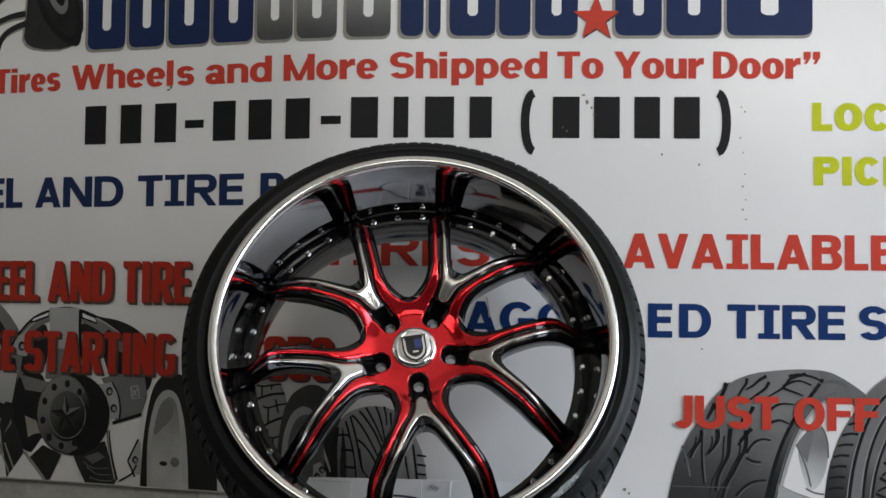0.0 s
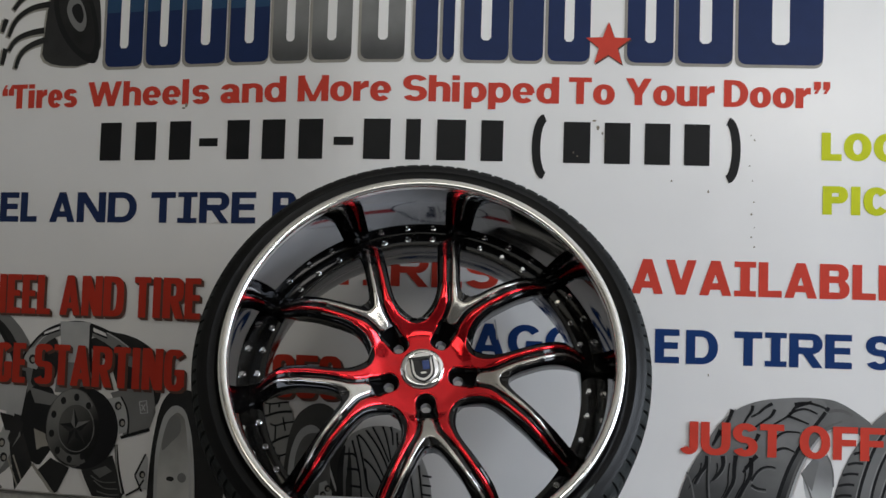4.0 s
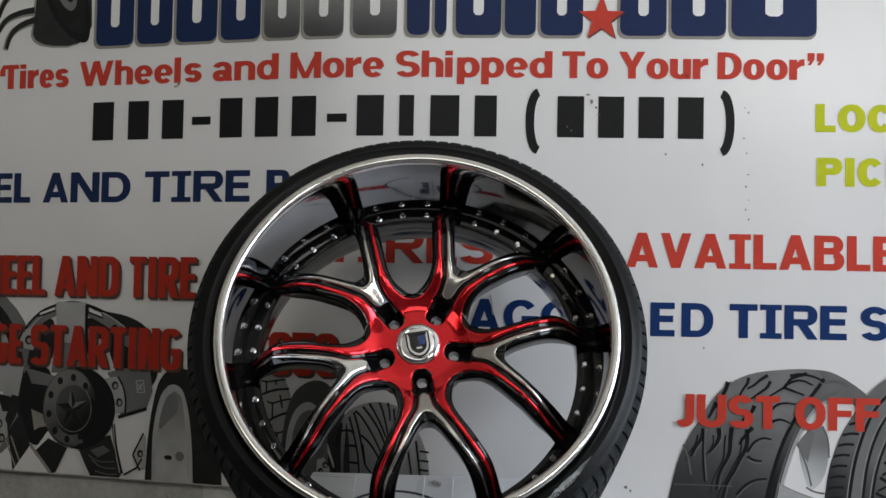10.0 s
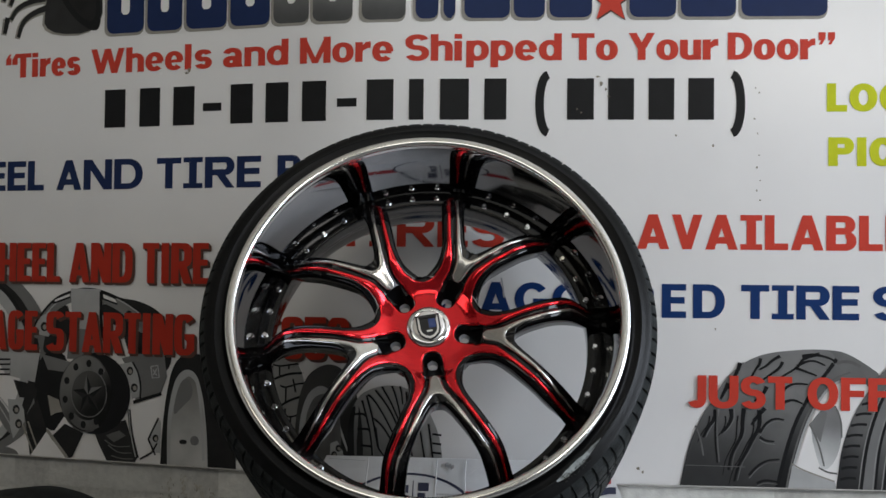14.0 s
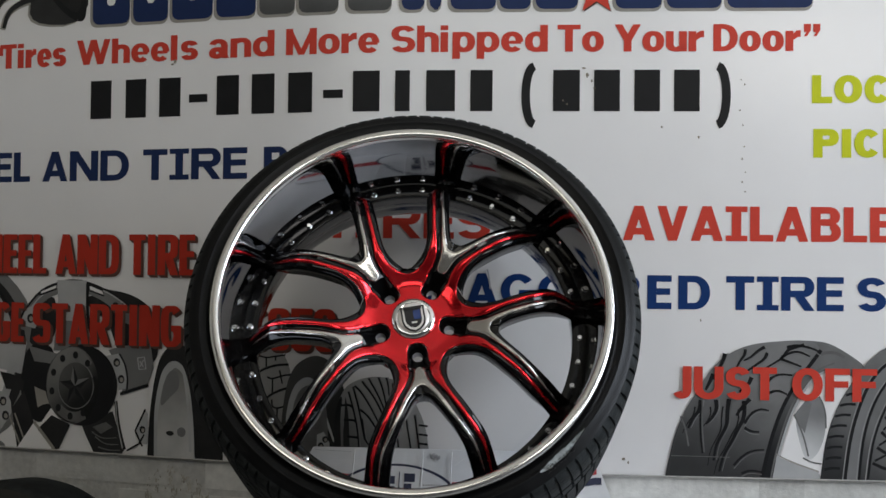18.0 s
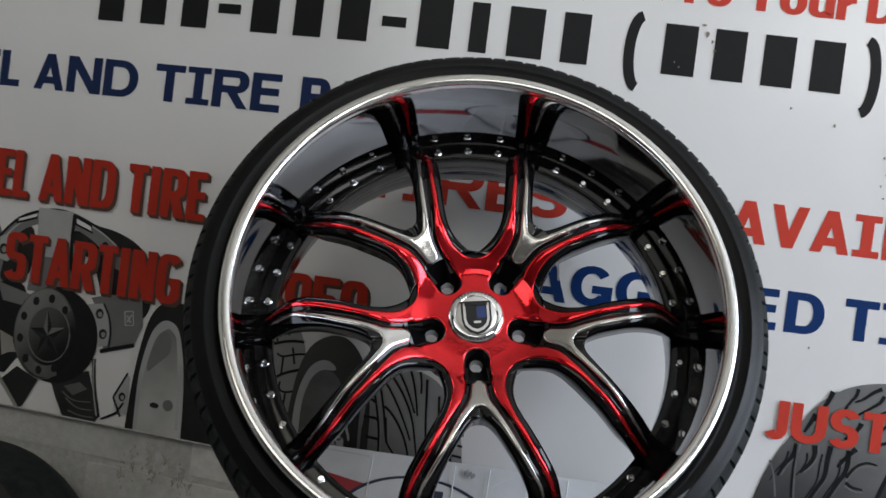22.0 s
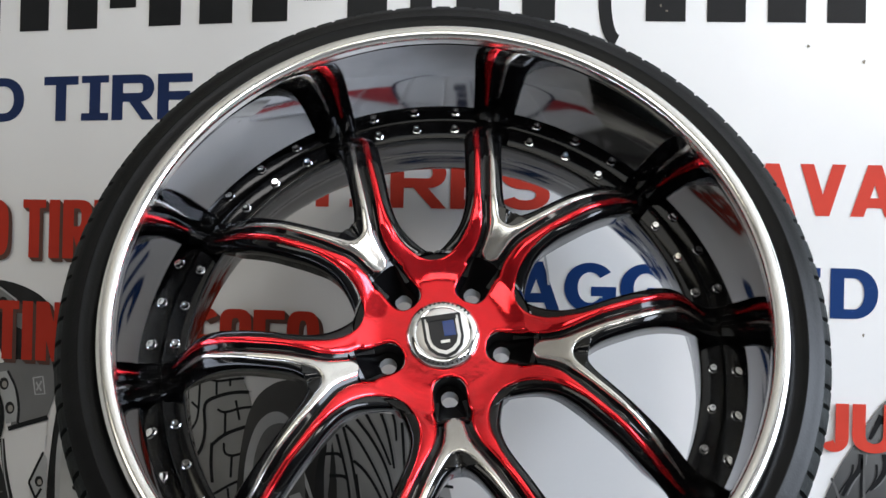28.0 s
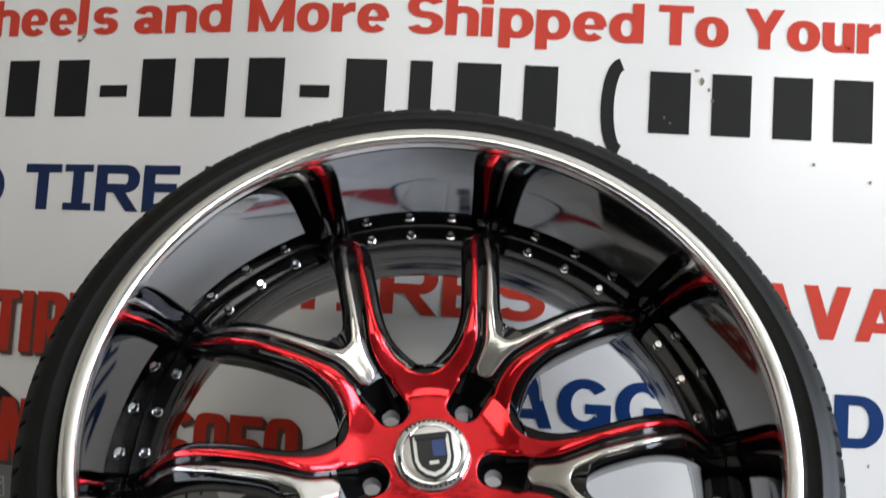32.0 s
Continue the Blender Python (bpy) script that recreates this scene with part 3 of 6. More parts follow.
def capitals(text, x0, x1, z0, z1, ink, layer=2, shadow=None, table=None, stem=0.27, beam=0.192, gap=0.036, power=2.1):
    """A printed word in block capitals, fitted between x0 and x1."""
    table = table or WIDE
    total = sum(table[c] for c in text) - 2 * gap
    k, cap = (x1 - x0) / total, z1 - z0
    # stems keep their thickness against the height of the letters
    s = stem * cap / k
    cells, x = [], -gap
    for ch in text:
        cells.append((x + gap, glyph(ch, table[ch] - 2 * gap, s, beam, power, table is WIDE)))
        x += table[ch]
    for lay, mat_, steps in ([(layer - 1, shadow, 4)] if shadow else []) + [(layer, ink, 1)]:
        v, f = [], []
        for step in range(steps):
            dx, dz = (0.0016 * (step + 1), -0.0014 * (step + 1)) if steps > 1 else (0, 0)
            for cx, shapes in cells:
                for q, pts in enumerate(shapes):
                    base = len(v)
                    for px, pz in pts:
                        X = x0 + (cx + px) * k + dx
                        v.append((X, wall_y(X) - (lay + 0.02 * (q % 12) - 0.2 * step / steps) * LAYER, z0 + pz * cap + dz))
                    f.append(tuple(range(base, base + len(pts))))
        mesh_object("lettering_shadow" if steps > 1 else "lettering", v, f, mat_, banner)


def condensed(text, x0, x1, z0, z1):
    capitals(text, x0, x1, z0, z1, INK_RED_DARK, 11, INK_SHADOW, NARROW, stem=0.205, beam=0.145, gap=0.016, power=3.6)


# words
for word, x0, x1 in (("Tires", -1.014, -0.850), ("Wheels", -0.824, -0.538), ("and", -0.513, -0.368), ("More", -0.343, -0.148), ("Shipped", -0.124, 0.188), ("To", 0.207, 0.298), ("Your", 0.319, 0.493), ("Door", 0.511, 0.679)):
    capitals(word, x0, x1, 0.947, 1.0005, INK_RED, table=HEADLINE, stem=0.285, beam=0.175, gap=0.025, power=2.2)
for x0, side in ((-1.038, -1), (-1.022, -1), (0.685, 1), (0.703, 1)):
    # quotation marks: a square dot with a tail
    dot = [(0, 0.014), (0.0135, 0.014), (0.0135, 0.002), (0.006, -0.010), (0, -0.010), (0.005, -0.002), (0, -0.002)]
    flat("quotation_mark", [(x0 + (px if side > 0 else 0.0135 - px), 0.986 + (pz if side > 0 else 0.004 - pz)) for px, pz in dot], 2, INK_RED)
for word, x0, x1 in (("WHEEL", -1.24, -0.935), ("AND", -0.904, -0.694), ("TIRE", -0.661, -0.424), ("PACKAGES", -0.388, 0.06)):
    capitals(word, x0, x1, 0.696, 0.761, INK_NAVY)
for word, x0, x1 in (("TIRES", -0.262, 0.078), ("AVAILABLE", 0.338, 0.863)):
    capitals(word, x0, x1, 0.575, 0.643, INK_RED)
for word, x0, x1 in (("STAGGER", -0.095, 0.3715), ("E", 0.3865, 0.4335), ("D", 0.4465, 0.508), ("TIRE", 0.539, 0.763), ("SIZES", 0.789, 1.06)):
    capitals(word, x0, x1, 0.441, 0.507, INK_BLUE)
for word, x0, x1 in (("WHEEL", -1.115, -0.889), ("AND", -0.866, -0.713), ("TIRE", -0.689, -0.537)):
    condensed(word, x0, x1, 0.496, 0.581)
for word, x0, x1 in (("PACKAGE", -1.235, -0.942), ("STARTING", -0.920, -0.566), ("$950", -0.421, -0.229)):
    condensed(word, x0, x1, 0.346, 0.432)
WIDE.update(O=1.0, F=.82)
for word, x0, x1 in (("JUST", 0.4365, 0.636), ("OFF", 0.665, 0.826)):
    capitals(word, x0, x1, 0.267, 0.3305, INK_RED, 10)
for word, x0, x1, z0, z1 in (("LOCAL", 0.701, 0.948, 0.845, 0.900), ("PICKUP", 0.704, 1.000, 0.739, 0.795)):
    capitals(word, x0, x1, z0, z1, INK_LIME, table=HEAVY, stem=0.32, beam=0.235)

# the line goes on past the edge of what can be read
bar("text_bar", 0.858, 0.876, 0.273, 0.332, 10, INK_RED)

# the telephone line, as plain bars
for x0, x1 in ((-0.798, -0.729), (-0.714, -0.647), (-0.635, -0.567), (-0.504, -0.435), (-0.426, -0.357), (-0.347, -0.276), (-0.212, -0.136), (-0.121, -0.080), (-0.064, 0.016), (0.027, 0.088), (0.189, 0.262), (0.270, 0.340), (0.349, 0.418), (0.426, 0.495)):
    # one bar for each figure
    bar("text_bar", x0 + 0.14 * (x1 - x0), x1 - 0.14 * (x1 - x0), 0.829, 0.911, 2, INK_BLACK)
for x0, x1 in ((-0.557, -0.515), (-0.263, -0.222)):
    bar("text_bar", x0, x1, 0.857, 0.874, 2, INK_BLACK)
for x0, bow in ((0.158, -1), (0.524, 1)):
    stroke("text_bar", [(x0 + bow * 0.017 * math.cos(radians(a)) - bow * 0.004, 0.8605 + 0.0575 * math.sin(radians(a))) for a in range(-90, 91, 15)], 0.017, 2, INK_BLACK)


# the shop's mark above: plain blocks in its colours
def mark_block(x0, x1, ink):
    r = 0.016
    for grow, layer, material, dx, dz in ((0.003, 2, INK_OUTLINE, -0.003, -0.003), (0.0, 3, ink, 0, 0)):
        a0, a1, z0, z1 = x0 - grow + dx, x1 + grow + dx, 1.032 - grow + dz, 1.28
        pts = [(a0, z1)] + [(a0 + r - r * math.cos(radians(a)), z0 + r - r * math.sin(radians(a))) for a in (0, 30, 60, 90)] + [(a1 - r + r * math.sin(radians(a)), z0 + r - r * math.cos(radians(a))) for a in (0, 30, 60, 90)] + [(a1, z1)]
        flat("mark_block", pts, layer, material)
    if x1 - x0 > 0.07:
        # a slot of bare vinyl in the middle of the block
        m, h = (x0 + x1) / 2, 0.09 * (x1 - x0) + 0.002
        flat("mark_slot", [(m - h, 1.275), (m - h, 1.078), (m - h * 0.5, 1.072), (m + h * 0.5, 1.072), (m + h, 1.078), (m + h, 1.275)], 3.6, VINYL)


for k, (x0, x1) in enumerate(((-0.787, -0.698), (-0.690, -0.608), (-0.599, -0.506), (-0.498, -0.410))):
    mark_block(x0, x1, INK_NAVY)
    # a paler band across the upper part
    m, h, z = (x0 + x1) / 2, 0.09 * (x1 - x0) + 0.002, 1.150 - 0.001 * k
    for a, b in ((x0, m - h), (m + h, x1)):
        flat("mark_sheen", [(a, z), (b, z + 0.001), (b, 1.275), (a, 1.275)], 3.3, INK_SHEEN)
for x0, x1 in ((-0.402, -0.325), (-0.317, -0.233), (-0.214, -0.124)):
    mark_block(x0, x1, LETTER_FADE)
for x0, x1 in ((-0.104, -0.058), (-0.048, -0.024), (-0.006, 0.085), (0.092, 0.154), (0.163, 0.247), (0.320, 0.411), (0.420, 0.527), (0.537, 0.702)):
    mark_block(x0, x1, INK_NAVY)
star = []
for i in range(10):
    a = radians(90 + 36 * i)
    r = 0.047 if i % 2 == 0 else 0.0195
    star.append((0.283 + r * math.cos(a), 1.066 + r * math.sin(a)))
flat("star", [(x + 0.002, z - 0.003) for x, z in star], 4, INK_SHADOW)
flat("star", star, 5, INK_RED)
# printed tyre beside the mark
TREAD_SIDE = [(-0.945, 1.040), (-0.939, 1.109), (-0.934, 1.171), (-0.920, 1.215), (-0.890, 1.260), (-0.850, 1.275), (-0.815, 1.225), (-0.800, 1.150), (-0.797, 1.035)]
flat("printed_tyre", [(x - 0.005, z - 0.004) for x, z in TREAD_SIDE], 2, INK_OUTLINE)
flat("printed_tyre", TREAD_SIDE, 2.4, INK_TREAD)
flat("printed_tyre", [(-0.923, 1.190), (-0.912, 1.140), (-0.890, 1.096), (-0.850, 1.055), (-0.812, 1.037), (-0.800, 1.060), (-0.806, 1.130), (-0.830, 1.200), (-0.860, 1.240), (-0.900, 1.230)], 2.8, INK_GROOVE)
flat("printed_tyre", [(-0.910, 1.188), (-0.900, 1.145), (-0.880, 1.105), (-0.848, 1.070), (-0.818, 1.058), (-0.812, 1.110), (-0.835, 1.190), (-0.865, 1.225), (-0.895, 1.220)], 3.1, INK_DARK)
flat("printed_rim", [(-0.890, 1.170), (-0.875, 1.130), (-0.848, 1.108), (-0.833, 1.130), (-0.845, 1.175), (-0.870, 1.200)], 3.4, INK_GREY)
flat("printed_rim_well", [(-0.878, 1.168), (-0.865, 1.140), (-0.848, 1.128), (-0.842, 1.150), (-0.855, 1.180)], 3.7, INK_GROOVE)
for lug in ([(-1.028, 1.077), (-1.012, 1.103), (-0.977, 1.116), (-0.940, 1.120)], [(-1.008, 1.037), (-0.998, 1.071), (-0.970, 1.090), (-0.931, 1.100)], [(-1.030, 1.109), (-1.014, 1.149), (-0.974, 1.173), (-0.930, 1.178)], [(-1.020, 1.170), (-1.000, 1.195), (-0.965, 1.212), (-0.915, 1.215)], [(-1.043, 1.047), (-1.036, 1.083)], [(-1.047, 1.120), (-1.038, 1.150)]):
    stroke("printed_lug", [(x - 0.003, z - 0.003) for x, z in soft(lug)], 0.013, 2.2, INK_OUTLINE, 1.5)
    stroke("printed_lug", soft(lug), 0.009, 2.6, INK_DARK, 1.6)


# dirt specks and a scratch on the vinyl
for x, z, a, b in ((0.266, 0.900, 0.003, 0.005), (0.275, 0.889, 0.002, 0.003), (0.259, 0.914, 0.004, 0.002), (0.280, 0.875, 0.0025, 0.002), (0.343, 0.147, 0.0035, 0.003), (0.352, 0.140, 0.002, 0.003), (-0.590, 0.945, 0.003, 0.005), (-0.596, 0.939, 0.004, 0.002), (0.484, 0.778, 0.002, 0.003), (0.49, 0.42, 0.0014, 0.0025), (0.565, 0.891, 0.0012, 0.0016), (0.572, 0.882, 0.0016, 0.0022), (0.563, 0.831, 0.0020, 0.0016), (0.569, 0.802, 0.0012, 0.0022), (0.572, 0.760, 0.0016, 0.0016), (0.568, 0.736, 0.0020, 0.0022), (0.574, 0.710, 0.0012, 0.0016), (0.568, 0.691, 0.0016, 0.0022), (0.574, 0.672, 0.0020, 0.0016), (0.219, 0.850, 0.0012, 0.0022), (0.227, 0.843, 0.0016, 0.0016), (0.412, 0.798, 0.0020, 0.0022)):
    flat("dirt_speck", [(x + a * math.cos(q) * (1 + 0.3 * math.sin(3 * q + x * 50)), z + b * math.sin(q)) for q in [2 * math.pi * k / 9 for k in range(9)]], 3, DIRT)
stroke("scratch", [(0.073, 0.515), (0.077, 0.492), (0.079, 0.476)], 0.003, 4, INK_PALE)


# ---- printed wheels and tyres along the foot of the banner ----
FOOT = BAN_Z0 + 0.001


def bolts(spots, layer):
    for x, z, r in spots:
        flat("printed_bolt", oval(x, z, r, r * 1.15, n=14), layer, INK_DARK)
        flat("printed_bolt", oval(x + 0.001, z - 0.001, r * 0.55, r * 0.65, n=10), layer + 0.2, INK_OUTLINE)


def lines(paths, width, layer, material, taper=1.0, glint=False):
    for pts in paths:
        if len(pts) > 2 and pts[0] != pts[-1]:
            pts = soft(pts)
        stroke("printed_line", pts, width, layer, material, taper)
        if material is INK_GROOVE and width > 0.004 and glint:
            # the lit edge of the tread block beside the groove
            stroke("printed_glint", [(x + 0.8 * width, z + 0.001) for x, z in pts], 0.0016, layer - 0.15, INK_GLINT, 0.5)


# truck wheel at the west end: rim ring, riveted bracket and broad spokes
flat("printed_tyre", clip_z(oval(-1.09, 0.32, 0.185, 0.205), FOOT), 2, INK_GREY)
flat("printed_tyre", clip_z(oval(-1.10, 0.318, 0.165, 0.192), FOOT), 2.3, INK_DARK)
flat("printed_rim", clip_z(oval(-1.12, 0.31, 0.158, 0.195), FOOT), 2.6, INK_PALE)
flat("printed_rim_hole", clip_z(oval(-1.125, 0.306, 0.142, 0.176), FOOT), 2.9, VINYL)
lines([[(-1.12 + 0.166 * math.cos(radians(a)), 0.31 + 0.200 * math.sin(radians(a))) for a in range(5, 86, 8)]], 0.004, 3, INK_GROOVE)
flat("printed_spoke", [(-1.058, 0.345), (-0.934, 0.347), (-0.947, 0.276), (-1.021, 0.290)], 5, INK_PALE)
for z in (0.322, 0.300):
    stroke("printed_line", [(-1.075, z), (-1.010, z + 0.002), (-1.010, z - 0.009), (-1.075, z - 0.011)], 0.004, 5.4, INK_GROOVE)
flat("printed_rim", [(-1.064, 0.262), (-1.021, 0.222), (-0.985, 0.172), (-1.003, 0.152), (-1.045, 0.205), (-1.075, 0.235)], 4.4, INK_GREY)
lines([[(-1.066, 0.252), (-1.03, 0.215), (-0.995, 0.165)], [(-1.07, 0.268), (-1.02, 0.228), (-0.985, 0.18)]], 0.003, 4.8, INK_PALE)
flat("printed_bracket", [(-1.014, 0.237), (-0.985, 0.236), (-0.972, 0.215), (-0.970, 0.190), (-0.998, 0.150), (-1.006, 0.175)], 5.6, INK_PALE)
bolts([(-0.992, 0.215, 0.009), (-0.985, 0.184, 0.009)], 6)
flat("printed_spoke", [(-0.943, 0.24), (-0.985, 0.242), (-1.001, 0.280), (-0.970, 0.275), (-0.94, 0.262)], 4.6, INK_DARK)
flat("printed_spoke", [(-0.970, 0.20), (-0.940, 0.24), (-0.905, 0.15), (-0.925, FOOT), (-0.955, FOOT)], 4.2, INK_DARK)
lines([[(-0.975, 0.182), (-0.945, FOOT + 0.002)], [(-0.962, 0.19), (-0.930, FOOT + 0.002)]], 0.004, 4.6, INK_OUTLINE)
flat("printed_rim", clip_z(oval(-1.06, 0.118, 0.075, 0.018), FOOT), 4, INK_GREY)

# second truck wheel: tyre, ring with slots, spokes, black hub with a star cap
flat("printed_tyre", [(-0.76, 0.470), (-0.739, 0.463), (-0.703, 0.459), (-0.665, 0.446), (-0.640, 0.428), (-0.622, 0.400), (-0.615, 0.330), (-0.64, 0.30), (-0.70, 0.30), (-0.74, 0.40)], 3, INK_DARK)
RING = [(-0.958, 0.372), (-0.952, 0.398), (-0.938, 0.421), (-0.903, 0.459), (-0.862, 0.476), (-0.825, 0.483), (-0.790, 0.479), (-0.739, 0.461), (-0.703, 0.438), (-0.672, 0.402)]
INNER = [(-0.690, 0.385), (-0.722, 0.420), (-0.752, 0.440), (-0.790, 0.455), (-0.825, 0.460), (-0.862, 0.452), (-0.895, 0.436), (-0.918, 0.405), (-0.925, 0.372)]
flat("printed_rim", RING + INNER, 4, INK_GREY)
lines([RING], 0.005, 4.3, INK_GROOVE)
lines([[(x + 0.006, z - 0.006) for x, z in RING[1:-1]]], 0.003, 4.4, INK_PALE)
flat("printed_rim_well", [(-0.925, 0.372), (-0.918, 0.405), (-0.895, 0.436), (-0.862, 0.452), (-0.862, 0.345), (-0.93, 0.335)], 3.6, INK_DARK)
flat("printed_rim_well", [(-0.790, 0.455), (-0.752, 0.440), (-0.722, 0.420), (-0.700, 0.395), (-0.78, 0.41)], 3.6, INK_DARK)
for slot in ([(-0.905, 0.449), (-0.864, 0.463), (-0.864, 0.473), (-0.901, 0.459)], [(-0.785, 0.474), (-0.752, 0.462), (-0.748, 0.450), (-0.783, 0.461)]):
    flat("printed_slot", slot, 4.6, VINYL)
    lines([slot + slot[:1]], 0.004, 4.8, INK_GROOVE)
flat("printed_bracket", [(-0.955, 0.384), (-0.938, 0.418), (-0.912, 0.432), (-0.905, 0.392), (-0.915, 0.376)], 5, INK_PALE)
bolts([(-0.926, 0.398, 0.009), (-0.72, 0.428, 0.008)], 5.4)
flat("printed_spoke", [(-0.862, 0.482), (-0.790, 0.482), (-0.786, 0.375), (-0.795, 0.335), (-0.858, 0.335), (-0.856, 0.39)], 5, INK_PALE)
flat("printed_spoke", [(-0.862, 0.395), (-0.790, 0.395), (-0.786, 0.330), (-0.868, 0.330)], 5.2, INK_GREY)
lines([[(-0.788, 0.476), (-0.787, 0.40), (-0.772, 0.35)]], 0.007, 5.4, INK_GROOVE)
# west opening and spoke
flat("printed_rim_well", [(-0.934, 0.345), (-0.86, 0.345), (-0.855, 0.20), (-0.90, 0.165), (-0.94, 0.20), (-0.951, 0.258)], 3.9, INK_GROOVE)
flat("printed_spoke", [(-0.930, 0.338), (-0.853, 0.322), (-0.862, 0.300), (-0.915, 0.305)], 5, INK_GREY)
flat("printed_spoke", [(-0.914, 0.250), (-0.884, 0.240), (-0.876, 0.215), (-0.892, 0.212), (-0.905, 0.205)], 5, INK_OUTLINE)
# east spoke with its plate
flat("printed_spoke", [(-0.735, 0.335), (-0.700, 0.345), (-0.636, 0.350), (-0.628, 0.300), (-0.641, 0.265), (-0.701, 0.246), (-0.705, 0.290)], 5, INK_GREY)
flat("printed_spoke", [(-0.742, 0.322), (-0.711, 0.328), (-0.697, 0.305), (-0.691, 0.275), (-0.693, 0.255), (-0.710, 0.250), (-0.716, 0.285)], 5.4, INK_PALE)
lines([[(-0.709, 0.328), (-0.694, 0.305), (-0.688, 0.275), (-0.690, 0.252)]], 0.004, 5.8, INK_GROOVE)
lines([[(-0.706, 0.243), (-0.672, 0.254), (-0.640, 0.264)]], 0.007, 5.8, INK_GROOVE)
bolts([(-0.715, 0.309, 0.008), (-0.704, 0.274, 0.008)], 5.8)
lines([[(-0.666, 0.320), (-0.650, 0.323), (-0.646, 0.298), (-0.662, 0.296), (-0.666, 0.320)], [(-0.661, 0.314), (-0.652, 0.302)], [(-0.652, 0.316), (-0.660, 0.302)]], 0.0026, 6, INK_PALE)
flat("printed_rim_hole", [(-0.714, 0.226), (-0.678, 0.246), (-0.641, 0.258), (-0.645, 0.18), (-0.670, 0.167), (-0.663, 0.138), (-0.692, 0.124), (-0.706, 0.175)], 5, VINYL)
lines([[(-0.716, 0.228), (-0.710, 0.180), (-0.694, 0.126)]], 0.008, 5.4, INK_DARK)
lines([[(-0.716, 0.228), (-0.712, 0.180), (-0.698, 0.128)]], 0.0025, 5.6, INK_PALE)
flat("printed_bracket", [(-0.647, 0.213), (-0.668, 0.168), (-0.655, 0.140), (-0.640, 0.140), (-0.640, 0.205)], 5.4, INK_PALE)
lines([[(-0.646, 0.213), (-0.669, 0.167)], [(-0.669, 0.167), (-0.652, 0.135)], [(-0.688, 0.124), (-0.660, 0.140)], [(-0.660, 0.140), (-0.648, 0.160)]], 0.004, 5.8, INK_GROOVE)
bolts([(-0.652, 0.170, 0.007)], 6)
# lower spokes
flat("printed_rim_hole", [(-0.955, FOOT), (-0.914, 0.172), (-0.866, FOOT)], 5, VINYL)
lines([[(-0.914, 0.174), (-0.890, 0.148), (-0.862, FOOT + 0.001)]], 0.007, 5.3, INK_OUTLINE)
flat("printed_rim_hole", [(-0.902, 0.164), (-0.872, 0.205), (-0.851, 0.187)], 5, VINYL)
flat("printed_spoke", [(-0.870, 0.190), (-0.824, 0.172), (-0.850, FOOT + 0.004), (-0.862, FOOT), (-0.905, 0.158)], 5.2, INK_DARK)
flat("printed_rim_hole", [(-0.850, FOOT), (-0.803, 0.167), (-0.774, FOOT)], 5.1, VINYL)
flat("printed_spoke", [(-0.800, 0.180), (-0.723, 0.205), (-0.694, 0.126), (-0.700, FOOT), (-0.766, FOOT), (-0.786, 0.15)], 5.2, INK_TREAD)
flat("printed_spoke", [(-0.770, 0.170), (-0.738, 0.182), (-0.722, 0.172), (-0.750, 0.156)], 5.5, INK_MID)
lines([[(-0.772, 0.160), (-0.748, 0.146), (-0.712, 0.150)], [(-0.764, 0.150), (-0.740, 0.134), (-0.708, 0.136)], [(-0.756, 0.128), (-0.730, 0.122), (-0.704, 0.124)]], 0.0034, 5.5, INK_MID, 0.5)
# hub
flat("printed_hub", oval(-0.800, 0.258, 0.087, 0.087), 7, INK_GROOVE)
flat("printed_hub", oval(-0.820, 0.257, 0.063, 0.082), 7.3, HUB_FADE)
lines([oval(-0.820, 0.257, 0.063, 0.082, 60, 290, 24)], 0.0022, 7.5, INK_MID)
flat("printed_hub", oval(-0.822, 0.257, 0.061, 0.080, 38, 70, 10) + oval(-0.822, 0.257, 0.044, 0.056, 38, 70, 10)[::-1], 7.5, INK_GREY)
flat("printed_hub", oval(-0.815, 0.242, 0.058, 0.064, 225, 300, 14) + oval(-0.815, 0.250, 0.044, 0.050, 225, 300, 14)[::-1], 7.5, INK_MID)
for k in range(10):
    a = radians(12 + 36 * k)
    flat("printed_bolt", oval(-0.819 + 0.052 * math.cos(a), 0.256 + 0.066 * math.sin(a), 0.0065, 0.0080, n=12), 8, INK_GROOVE)
flat("printed_cap", oval(-0.812, 0.257, 0.044, 0.051), 8, INK_GREY)
flat("printed_cap", oval(-0.812, 0.257, 0.0415, 0.049), 8.3, CAP_FADE)
for i in range(5):
    # each point of the star has a light and a dark half
    tip, a, b = radians(97 + 72 * i), radians(97 + 36 + 72 * i), radians(97 - 36 + 72 * i)
    hub = (-0.814, 0.255)
    pts = [(hub[0] + r * 0.038 * math.cos(q), hub[1] + r * 0.045 * math.sin(q)) for r, q in ((1.0, tip), (0.38, a), (0.38, b))]
    flat("printed_star", [hub, pts[0], pts[1]], 8.6, INK_GREY if i in (0, 4) else INK_TREAD)
    flat("printed_star", [hub, pts[2], pts[0]], 8.6, INK_GROOVE)

